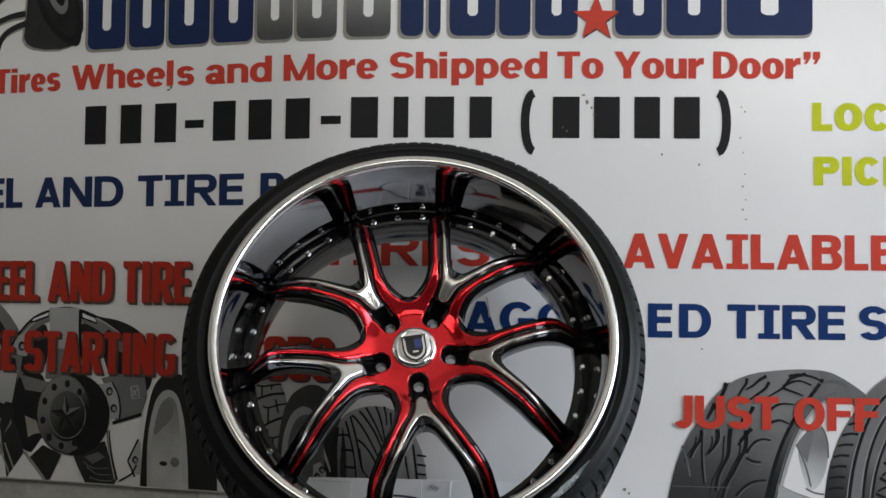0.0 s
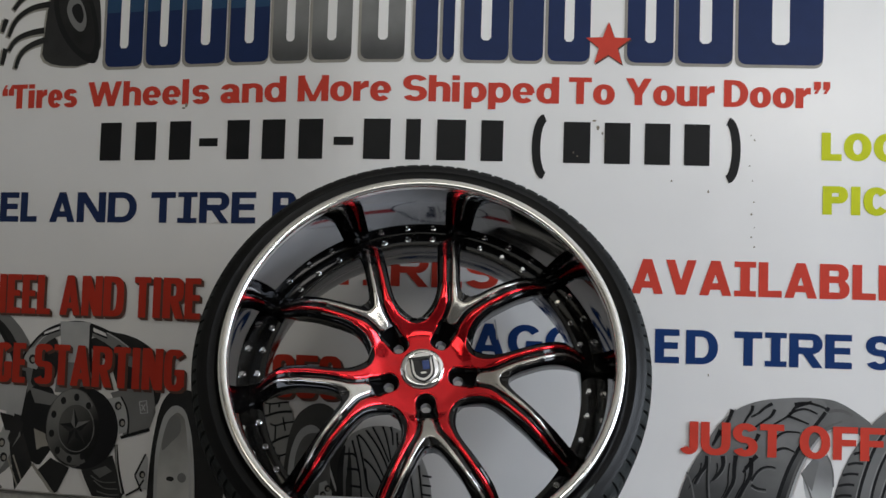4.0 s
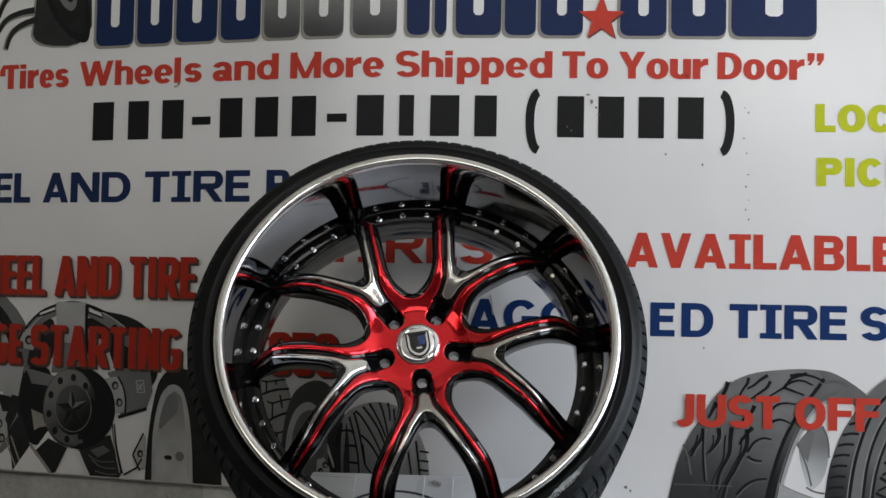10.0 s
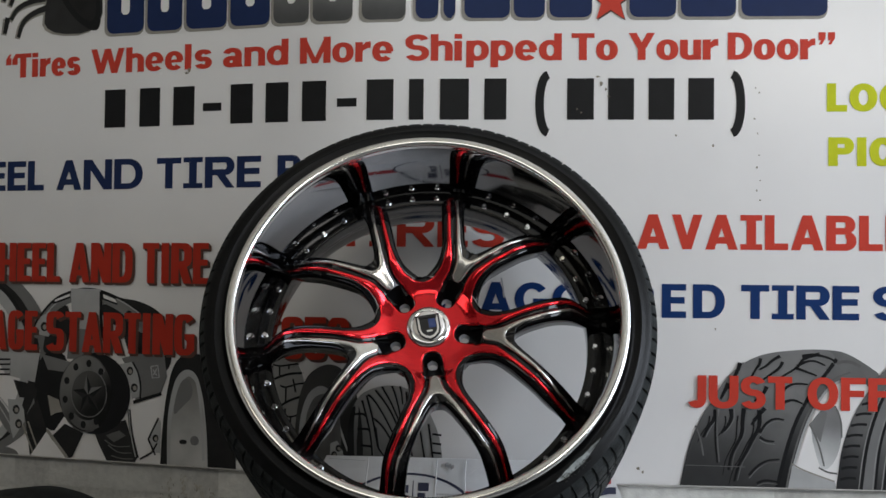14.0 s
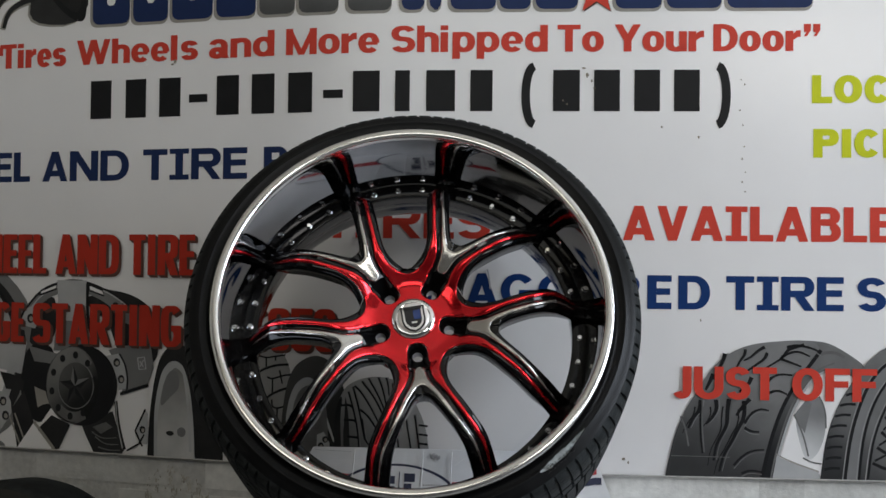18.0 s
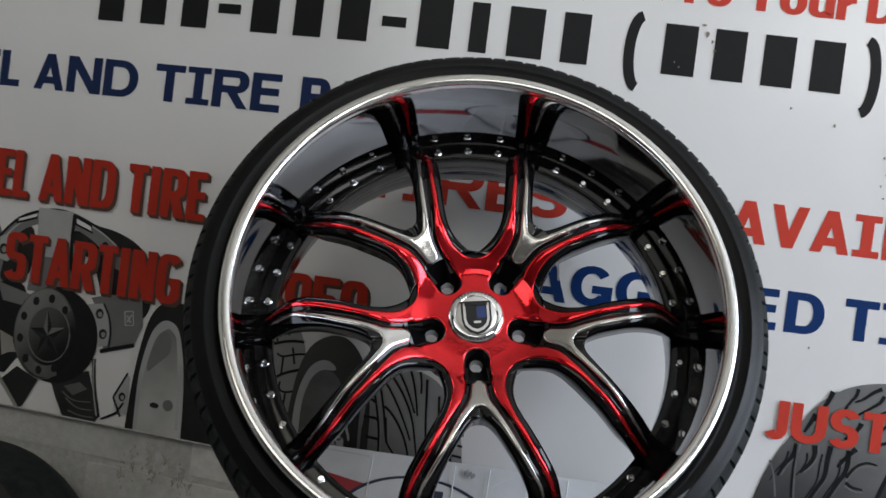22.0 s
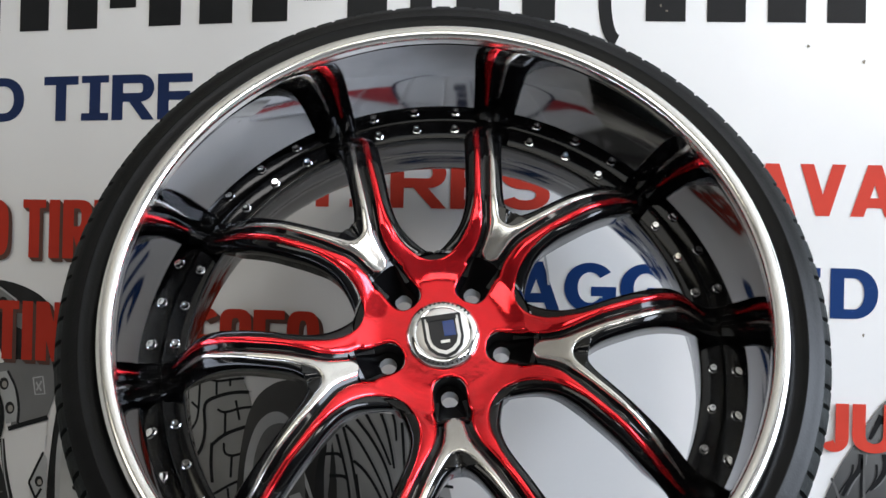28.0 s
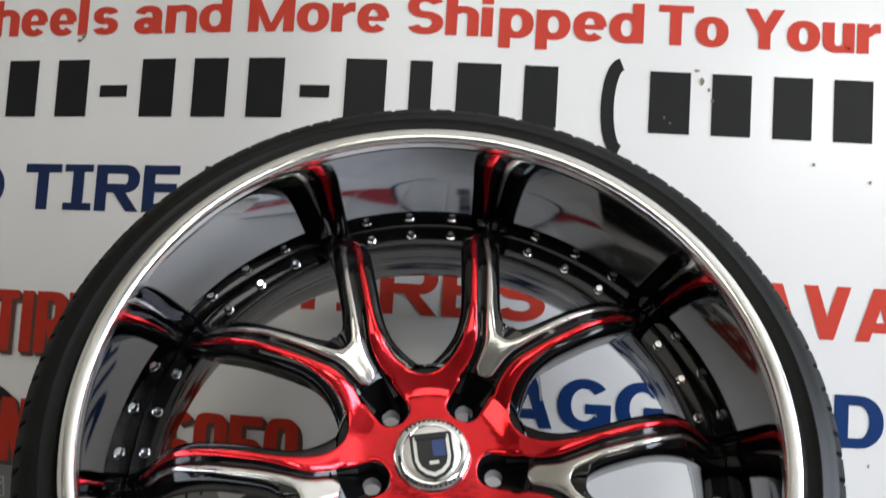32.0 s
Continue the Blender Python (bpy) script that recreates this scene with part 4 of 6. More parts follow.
# tyre standing edge on, with a pale wheel face
flat("printed_tyre", [(-0.640, FOOT), (-0.637, 0.19), (-0.630, 0.255), (-0.618, 0.315), (-0.600, 0.343), (-0.575, 0.352), (-0.545, 0.348), (-0.515, 0.330), (-0.488, 0.285), (-0.472, 0.21), (-0.468, FOOT)], 7, INK_DARK)
RIM = [(-0.624, FOOT), (-0.6255, 0.180), (-0.624, 0.228), (-0.612, 0.287), (-0.600, 0.307), (-0.587, 0.317), (-0.572, 0.316), (-0.559, 0.306), (-0.549, 0.278), (-0.541, 0.242), (-0.534, 0.18), (-0.531, FOOT)]
flat("printed_rim", RIM, 8, INK_PALE)
flat("printed_rim", [(x + 0.008 if x < -0.58 else x - 0.002, z - 0.014 if z > 0.15 else z) for x, z in RIM], 8.3, RIM_FADE)
flat("printed_rim_well", [(-0.614, 0.215), (-0.603, 0.275), (-0.590, 0.298), (-0.572, 0.296), (-0.566, 0.262), (-0.590, 0.240)], 8.5, INK_GREY)
lines([[(-0.560, 0.300), (-0.552, 0.262), (-0.545, 0.20), (-0.541, 0.130)]], 0.006, 8.5, INK_PALE)
flat("printed_rim_hole", oval(-0.588, 0.166, 0.009, 0.005, n=14), 8.6, INK_DARK)
flat("printed_rim_hole", oval(-0.562, 0.170, 0.010, 0.010, n=14), 8.6, INK_GREY)

# off-road tyre with blocky tread
flat("printed_tyre", [(-0.410, FOOT), (-0.420, 0.20), (-0.424, 0.27), (-0.421, 0.32), (-0.410, 0.352), (-0.385, 0.366), (-0.360, 0.362), (-0.338, 0.340), (-0.322, 0.303), (-0.320, 0.26), (-0.325, FOOT)], 5, OFFROAD_FADE)
lines([[(-0.403, 0.350), (-0.401, 0.330), (-0.402, 0.291), (-0.404, 0.275), (-0.412, 0.262)], [(-0.395, 0.335), (-0.376, 0.330), (-0.356, 0.334), (-0.335, 0.337)], [(-0.376, 0.330), (-0.376, 0.312)], [(-0.356, 0.336), (-0.356, 0.325)], [(-0.413, 0.300), (-0.402, 0.291)]], 0.0034, 6, INK_GROOVE)
lines([[(-0.394, 0.288), (-0.392, 0.302), (-0.372, 0.311), (-0.350, 0.317), (-0.328, 0.318)], [(-0.394, 0.291), (-0.391, 0.260), (-0.396, 0.236), (-0.408, 0.22)], [(-0.381, 0.242), (-0.367, 0.255), (-0.350, 0.264), (-0.326, 0.272)], [(-0.381, 0.245), (-0.382, 0.214), (-0.379, 0.190)]], 0.0048, 6, INK_GROOVE, 1.0, True)
lines([[(-0.374, 0.292), (-0.364, 0.287), (-0.339, 0.296), (-0.322, 0.298)], [(-0.362, 0.287), (-0.362, 0.258)], [(-0.347, 0.306), (-0.341, 0.279)], [(-0.363, 0.246), (-0.363, 0.232), (-0.351, 0.228), (-0.330, 0.236)], [(-0.351, 0.228), (-0.352, 0.199)], [(-0.395, 0.165), (-0.375, 0.175), (-0.350, 0.191), (-0.328, 0.200)], [(-0.356, 0.184), (-0.353, 0.159), (-0.362, 0.140)], [(-0.400, 0.150), (-0.365, 0.160), (-0.328, 0.165)]], 0.0036, 6, INK_GROOVE)
# tyre with a pale rim in front of it
flat("printed_tyre", [(-0.345, FOOT), (-0.342, 0.20), (-0.337, 0.248), (-0.330, 0.283), (-0.320, 0.307), (-0.307, 0.323), (-0.283, 0.337), (-0.260, 0.338), (-0.238, 0.325), (-0.215, 0.29), (-0.20, 0.22), (-0.198, FOOT)], 7, RIM_TYRE_FADE)
flat("printed_rim", [(-0.330, FOOT), (-0.333, 0.178), (-0.332, 0.217), (-0.326, 0.249), (-0.315, 0.277), (-0.300, 0.291), (-0.285, 0.295), (-0.272, 0.289), (-0.266, 0.281), (-0.272, 0.278), (-0.290, 0.278), (-0.306, 0.266), (-0.318, 0.234), (-0.321, 0.196), (-0.318, FOOT)], 7.4, INK_PALE)
flat("printed_rim_well", [(-0.318, FOOT), (-0.321, 0.196), (-0.318, 0.234), (-0.306, 0.266), (-0.290, 0.278), (-0.268, 0.276), (-0.250, 0.250), (-0.243, 0.20), (-0.245, FOOT)], 7.3, INK_MID)
flat("printed_spoke", [(-0.246, 0.215), (-0.240, 0.200), (-0.229, 0.168), (-0.232, 0.166), (-0.244, 0.195)], 8, INK_PALE)
flat("printed_hub", [(-0.268, FOOT), (-0.266, 0.180), (-0.252, 0.186), (-0.240, 0.165), (-0.237, FOOT)], 8, INK_PALE)
bolts([(-0.258, 0.158, 0.006), (-0.249, 0.171, 0.006)], 8.3)
# tyre with swept grooves
flat("printed_tyre", [(-0.228, FOOT), (-0.232, 0.19), (-0.228, 0.23), (-0.219, 0.258), (-0.206, 0.280), (-0.181, 0.293), (-0.151, 0.300), (-0.113, 0.296), (-0.085, 0.278), (-0.062, 0.240), (-0.046, 0.202), (-0.039, 0.156), (-0.036, FOOT)], 8.2, SWEPT_FADE)
flat("printed_tyre", [(-0.228, FOOT), (-0.232, 0.19), (-0.228, 0.23), (-0.219, 0.258), (-0.214, 0.256), (-0.218, 0.228), (-0.218, 0.19), (-0.214, FOOT)], 8.5, INK_DARK)
lines([[(-0.193, 0.278), (-0.180, 0.234), (-0.170, 0.181), (-0.167, 0.172), (-0.148, 0.150), (-0.140, 0.128)], [(-0.202, 0.268), (-0.192, 0.234), (-0.183, 0.196), (-0.179, 0.150), (-0.178, 0.125)], [(-0.190, 0.280), (-0.177, 0.269), (-0.157, 0.239), (-0.141, 0.209), (-0.129, 0.183)], [(-0.175, 0.289), (-0.150, 0.259), (-0.130, 0.221), (-0.121, 0.183), (-0.112, 0.14)], [(-0.162, 0.296), (-0.142, 0.263), (-0.127, 0.229)], [(-0.142, 0.298), (-0.135, 0.282), (-0.127, 0.252), (-0.122, 0.225)], [(-0.126, 0.298), (-0.122, 0.285), (-0.120, 0.262)]], 0.0042, 8.8, INK_GROOVE, 0.7, True)
lines([[(-0.113, 0.287), (-0.110, 0.253), (-0.108, 0.222), (-0.100, 0.16)], [(-0.178, 0.233), (-0.161, 0.220), (-0.141, 0.190), (-0.130, 0.160), (-0.124, 0.13)], [(-0.174, 0.215), (-0.170, 0.189), (-0.167, 0.172)], [(-0.090, 0.262), (-0.086, 0.22), (-0.074, 0.15)], [(-0.068, 0.225), (-0.063, 0.19), (-0.055, 0.13)]], 0.0042, 8.8, INK_GROOVE, 0.8, True)
lines([[(-0.217, 0.240), (-0.200, 0.242), (-0.194, 0.237)], [(-0.211, 0.211), (-0.191, 0.212), (-0.186, 0.208)], [(-0.204, 0.179), (-0.181, 0.177)], [(-0.200, 0.149), (-0.180, 0.148)]], 0.0046, 8.9, INK_GROOVE)
lines([[(-0.060, 0.205 - 0.018 * i), (-0.042, 0.203 - 0.018 * i)] for i in range(4)], 0.004, 8.9, INK_GROOVE)

# broad tyre with a bright wheel at the east end
TOP = [(0.423, FOOT), (0.430, 0.151), (0.442, 0.202), (0.462, 0.248), (0.479, 0.274), (0.503, 0.316), (0.528, 0.345), (0.560, 0.365), (0.593, 0.376), (0.634, 0.381), (0.671, 0.384), (0.708, 0.383), (0.733, 0.380), (0.761, 0.366), (0.785, 0.350), (0.805, 0.335)]
SHOULDER = [(0.608, FOOT), (0.619, 0.164), (0.629, 0.202), (0.643, 0.243), (0.659, 0.277), (0.680, 0.312), (0.704, 0.342), (0.720, 0.366)]
BEAD = [(0.630, FOOT), (0.636, 0.148), (0.648, 0.194), (0.662, 0.237), (0.674, 0.263), (0.690, 0.292), (0.712, 0.318), (0.745, 0.330), (0.773, 0.322), (0.79, 0.30)]
flat("printed_tyre", soft(TOP + [(0.80, 0.30)] + BEAD[::-1], True), 4, SHOULDER_FADE)
flat("printed_tyre", TOP[:12] + SHOULDER[::-1], 4.4, TREAD_FADE)
lines([SHOULDER], 0.007, 4.8, INK_GROOVE)
lines([[(0.626, FOOT), (0.633, 0.155), (0.644, 0.197), (0.658, 0.241), (0.671, 0.270), (0.688, 0.300), (0.713, 0.328), (0.746, 0.341)]], 0.0035, 4.9, INK_MID)
lines([[(x + 0.001, z) for x, z in BEAD[:9]]], 0.0045, 5.0, INK_PALE)
lines([[(0.700, 0.345), (0.722, 0.360), (0.745, 0.362), (0.765, 0.352)]], 0.006, 4.7, INK_MID)
# long wavy grooves, finer ones over the crown and hooks that run out over the shoulder
WAVES = ([(0.491, 0.265), (0.489, 0.246), (0.475, 0.228), (0.467, 0.21)], [(0.52, 0.266), (0.522, 0.247), (0.511, 0.228), (0.501, 0.219)], [(0.545, 0.268), (0.542, 0.244), (0.542, 0.218), (0.53, 0.196), (0.52, 0.176), (0.516, 0.148)], [(0.574, 0.265), (0.575, 0.232), (0.562, 0.21), (0.549, 0.182), (0.535, 0.16), (0.527, 0.127)], [(0.585, 0.269), (0.569, 0.251), (0.559, 0.236)], [(0.537, 0.356), (0.533, 0.341), (0.523, 0.323), (0.515, 0.305)], [(0.588, 0.311), (0.583, 0.298), (0.565, 0.282)], [(0.515, 0.316), (0.508, 0.301), (0.5, 0.285)])
CROWN_CUTS = ([(0.576, 0.365), (0.575, 0.354), (0.566, 0.343), (0.558, 0.327)], [(0.613, 0.37), (0.599, 0.362), (0.587, 0.35), (0.573, 0.343)], [(0.618, 0.359), (0.612, 0.346), (0.599, 0.337), (0.58, 0.323)], [(0.688, 0.375), (0.669, 0.37), (0.654, 0.363), (0.649, 0.351), (0.636, 0.342), (0.613, 0.328)])
HOOKS = ([(0.575, 0.221), (0.587, 0.241), (0.604, 0.25), (0.621, 0.247)], [(0.575, 0.213), (0.586, 0.206), (0.603, 0.205)], [(0.555, 0.139), (0.57, 0.157), (0.589, 0.169), (0.613, 0.171)], [(0.57, 0.124), (0.585, 0.131), (0.608, 0.128)], [(0.645, 0.351), (0.659, 0.359), (0.677, 0.363), (0.699, 0.353)], [(0.641, 0.348), (0.659, 0.342), (0.683, 0.333)], [(0.613, 0.296), (0.627, 0.312), (0.643, 0.318), (0.666, 0.316)], [(0.621, 0.281), (0.638, 0.287), (0.656, 0.279)], [(0.655, 0.37), (0.676, 0.375), (0.707, 0.368), (0.72, 0.359)])
for k, pts in enumerate(WAVES[:4]):
    # a thin cut follows each long groove
    stroke("printed_groove", [(x - 0.011, z - 0.010) for x, z in soft(pts)][2:], 0.0032, 5.9, INK_GROOVE, 0.4)
for cuts, width, dx, dz in ((WAVES, 0.0090, 0.0060, 0.0010), (CROWN_CUTS, 0.0068, 0.0036, -0.0030), (HOOKS, 0.0062, 0.0005, -0.0050)):
    for pts in cuts:
        stroke("printed_groove", soft(pts), width, 6, INK_GROOVE, 0.45)
        stroke("printed_glint", [(x + dx, z + dz) for x, z in soft(pts)], 0.0026, 5.8, INK_GREY if pts[-1][1] > 0.20 else INK_MID, 0.5)
lines([[(0.494, 0.265), (0.494, 0.208), (0.498, 0.164)], [(0.452, 0.233), (0.462, 0.211), (0.468, 0.175)]], 0.0030, 6.1, INK_MID)
lines([[(0.491, 0.261), (0.49, 0.208), (0.495, 0.162)], [(0.532, 0.328), (0.533, 0.31)]], 0.0036, 6.0, INK_GROOVE)
lines([[(0.434, 0.156), (0.47, 0.1558), (0.547, 0.155)]], 0.0014, 6.3, INK_MID)
# the wheel inside it: pale spokes on bare vinyl
flat("printed_rim_hole", [(0.632, FOOT)] + [(x + 0.004, z - 0.005) for x, z in BEAD[1:9]] + [(0.785, 0.30), (0.785, FOOT)], 4.2, VINYL)
flat("printed_spoke", soft([(0.668, 0.238), (0.692, 0.269), (0.717, 0.278), (0.729, 0.258), (0.731, 0.215), (0.720, 0.172), (0.700, 0.150), (0.687, 0.159)], True), 4.5, SPOKE_FADE)
lines([[(0.670, 0.240), (0.688, 0.199), (0.697, 0.160)], [(0.717, 0.276), (0.729, 0.250), (0.730, 0.215)], [(0.687, 0.157), (0.703, 0.148), (0.722, 0.146)]], 0.0032, 5, INK_MID)
flat("printed_spoke", [(0.668, 0.238), (0.692, 0.269), (0.703, 0.262), (0.690, 0.205)], 4.7, INK_GREY)
flat("printed_spoke", [(0.636, 0.160), (0.660, 0.149), (0.717, 0.130), (0.722, FOOT), (0.633, FOOT)], 4.5, INK_PALE)
lines([[(0.636, 0.163), (0.660, 0.150), (0.717, 0.131)]], 0.0028, 5, INK_OUTLINE)
# next tyre: ribbed tread with a cut shoulder
EDGE = [(0.719, FOOT), (0.723, 0.145), (0.729, 0.191), (0.739, 0.225), (0.753, 0.262), (0.773, 0.296), (0.798, 0.333), (0.818, 0.354), (0.842, 0.373)]
flat("printed_tyre", EDGE + [(0.88, 0.384), (0.96, 0.374), (1.03, 0.32), (1.06, 0.25), (1.07, FOOT)], 6.5, RIB_FADE)
RIBS = ([(0.766, FOOT), (0.776, 0.201), (0.798, 0.275), (0.822, 0.321), (0.855, 0.350)], [(0.792, FOOT), (0.800, 0.201), (0.822, 0.272), (0.855, 0.320)], [(0.809, FOOT), (0.818, 0.193), (0.844, 0.264), (0.875, 0.305)])
flat("printed_tyre", RIBS[0] + RIBS[1][::-1], 6.8, INK_GREY)
for pts, wd in zip(RIBS, (0.006, 0.005, 0.0045)):
    lines([pts], wd, 7, INK_GROOVE)
    lines([[(x - 0.0045, z) for x, z in pts]], 0.002, 6.9, INK_GLINT)
for i in range(9):
    # cuts in the shoulder
    q = i / 8
    x, z = curve_at([(0.0, 0.7225), (0.4, 0.731), (0.7, 0.748), (1.0, 0.775)], q), 0.135 + 0.165 * q
    lines([[(x + 0.004, z), (x + 0.018, z + 0.004), (x + 0.034, z + 0.003)]], 0.0048, 7, INK_GROOVE)
for i in range(5):
    lines([[(0.818 + 0.008 * i, 0.150 + 0.03 * i), (0.850, 0.135 + 0.03 * i), (0.900, 0.150 + 0.035 * i)]], 0.006, 7, INK_GROOVE)
    lines([[(0.822 + 0.008 * i, 0.154 + 0.03 * i), (0.860, 0.175 + 0.03 * i)]], 0.004, 7, INK_GROOVE)

# ---- the wheel ----
wheel = new("car_wheel")
tagged(wheel, "black and red alloy wheel with chrome lip and black tyre", "wheel")
AXIS = Matrix(((0.9784, -0.0320, 0.0516, -0.0371), (0.0603, 0.4324, -0.8776, -0.3619), (0.0059, 0.8791, 0.4336, 0.4106), (0, 0, 0, 1)))
wheel.matrix_world = AXIS

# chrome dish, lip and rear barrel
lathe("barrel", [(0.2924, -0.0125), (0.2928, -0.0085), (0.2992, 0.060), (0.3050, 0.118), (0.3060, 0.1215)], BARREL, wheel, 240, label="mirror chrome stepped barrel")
lathe("rim_lip", [(0.3060, 0.1215), (0.3064, 0.1264), (0.3072, 0.1298), (0.3090, 0.1322), (0.3122, 0.1336), (0.3160, 0.1341), (0.3200, 0.1330), (0.3224, 0.1306), (0.3232, 0.1275), (0.3226, 0.1220), (0.3190, 0.1150), (0.312, 0.110)], POLISHED, wheel, 240, label="polished chrome rim lip")
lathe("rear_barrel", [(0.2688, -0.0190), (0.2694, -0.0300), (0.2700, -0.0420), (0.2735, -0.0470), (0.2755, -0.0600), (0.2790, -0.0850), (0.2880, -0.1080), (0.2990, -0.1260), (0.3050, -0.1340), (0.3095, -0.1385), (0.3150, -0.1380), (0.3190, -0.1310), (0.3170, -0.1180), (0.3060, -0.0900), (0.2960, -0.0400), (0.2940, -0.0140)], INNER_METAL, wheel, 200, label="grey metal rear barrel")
lathe("rivet_ring", [(0.2925, -0.0082), (0.2900, -0.0070), (0.2702, -0.0070), (0.2690, -0.0074), (0.2685, -0.0082), (0.2685, -0.0185), (0.2700, -0.0195)], GLOSS_BLACK, wheel, 240, label="gloss black riveted ring")


# rivets: thirty in ten groups of three
def rivet_bm():
    bm = bmesh.new()
    rings = [(0.0054, 0.0), (0.0054, 0.0010), (0.0046, 0.0015), (0.0041, 0.0017), (0.0040, 0.0046), (0.0033, 0.0056), (0.0018, 0.0056), (0.0014, 0.0044)]
    prev = None
    for r, h in rings:
        ring = [bm.verts.new((r * math.cos(2 * math.pi * k / 12), r * math.sin(2 * math.pi * k / 12), h)) for k in range(12)]
        if prev:
            for k in range(12):
                bm.faces.new((prev[k], prev[(k + 1) % 12], ring[(k + 1) % 12], ring[k]))
        prev = ring
    bm.faces.new(prev)
    return bm


first_rivet = part("rivet", rivet_bm(), CHROME, wheel, "small chrome rivet")
SPOKE0 = 7.2
angles = [SPOKE0 + 36 * g + 9 * k for g in range(10) for k in (1, 2, 3)]
for i, a in enumerate(angles):
    ob = first_rivet if i == 0 else first_rivet.copy()
    if i:
        scene.collection.objects.link(ob)
    ob.matrix_basis = Matrix.Translation((0.2804 * math.cos(radians(a)), 0.2804 * math.sin(radians(a)), -0.0070)) @ pose(0, 0, 0, 0, 0, a + 37 * i)

# ten spokes: each half sector runs from the axis between two bolts (0 degrees) to a bolt's axis (36 degrees)
E_U = [(0.0900, 0.0), (0.0915, 2.0), (0.0940, 4.2), (0.100, 8.0), (0.110, 12.2), (0.122, 14.8), (0.135, 15.5), (0.150, 15.1), (0.170, 14.0), (0.200, 12.8), (0.230, 12.0), (0.262, 12.6), (0.291, 13.2)]
E_Y = [(0.1430, 36.0), (0.1445, 33.9), (0.1490, 31.8), (0.155, 30.2), (0.166, 28.2), (0.181, 26.2), (0.200, 24.2), (0.220, 22.8), (0.240, 22.0), (0.262, 21.8), (0.291, 22.0)]
RED_IN = [(0.0810, 0.0), (0.0830, 5.0), (0.0870, 9.5), (0.0940, 13.8), (0.104, 17.0), (0.118, 18.7), (0.135, 19.0), (0.150, 18.4), (0.172, 16.9), (0.200, 15.6), (0.222, 14.4), (0.245, 13.9), (0.268, 14.8), (0.291, 15.6)]
RED_OUT = [(0.079, 20.6), (0.088, 24.4), (0.098, 26.4), (0.108, 26.6), (0.120, 25.8), (0.134, 23.6), (0.150, 21.4), (0.172, 19.4), (0.200, 17.5), (0.225, 16.2), (0.250, 15.5), (0.268, 15.8), (0.291, 16.2)]
CH_IN = [(0.0905, 30.4), (0.100, 30.2), (0.112, 29.9), (0.122, 29.0), (0.134, 27.0), (0.150, 24.8), (0.170, 22.6), (0.197, 20.4), (0.220, 18.6), (0.242, 17.4), (0.268, 17.4), (0.291, 17.6)]
CH_OUT = [(0.1280, 36.0), (0.1296, 33.6), (0.1340, 31.6), (0.142, 29.6), (0.155, 27.0), (0.172, 24.9), (0.197, 22.2), (0.220, 20.2), (0.242, 18.6), (0.268, 18.2), (0.291, 18.2)]
FACE = [(0.03, 0.0500), (0.06, 0.0500), (0.080, 0.0560), (0.100, 0.0660), (0.130, 0.0790), (0.160, 0.0840), (0.190, 0.0820), (0.215, 0.0740), (0.235, 0.0620), (0.255, 0.0390), (0.270, 0.0175), (0.280, 0.0060), (0.292, -0.0020)]


def slot_half(r):
    """Half the angle of the bolt pocket at a radius."""
    if r < 0.0436:
        return 0.0
    w = math.sqrt(max(0.0, 0.0164**2 - (0.060 - r) ** 2)) if r < 0.060 else 0.0164
    return math.degrees(math.asin(min(0.99, w / r)))


def add_rows(verts, faces, rows, place):
    base = len(verts)
    n = len(rows[0])
    flip = place(0.1, 1.0, 0.0)[0] * place(0.1, 0.0, 0.0)[1] - place(0.1, 1.0, 0.0)[1] * place(0.1, 0.0, 0.0)[0] < 0
    for row in rows:
        for r, a, h in row:
            verts.append(place(r, a, curve_at(FACE, r) + h))
    for i in range(len(rows) - 1):
        for k in range(n - 1):
            a = base + i * n + k
            quad = (a, a + 1, a + n + 1, a + n)
            faces.append(quad[::-1] if flip else quad)


def sector(axis, side):
    """Maps a half sector to the wheel: axis is the bolt's angle, side is +1 or -1."""
    def place(r, a, w):
        t = radians(axis + side * (36 - a))
        return (r * math.cos(t), r * math.sin(t), w)
    return place


def dense(lo, hi, n, power=1.0):
    return [lo + (hi - lo) * (i / n) ** power for i in range(n + 1)]


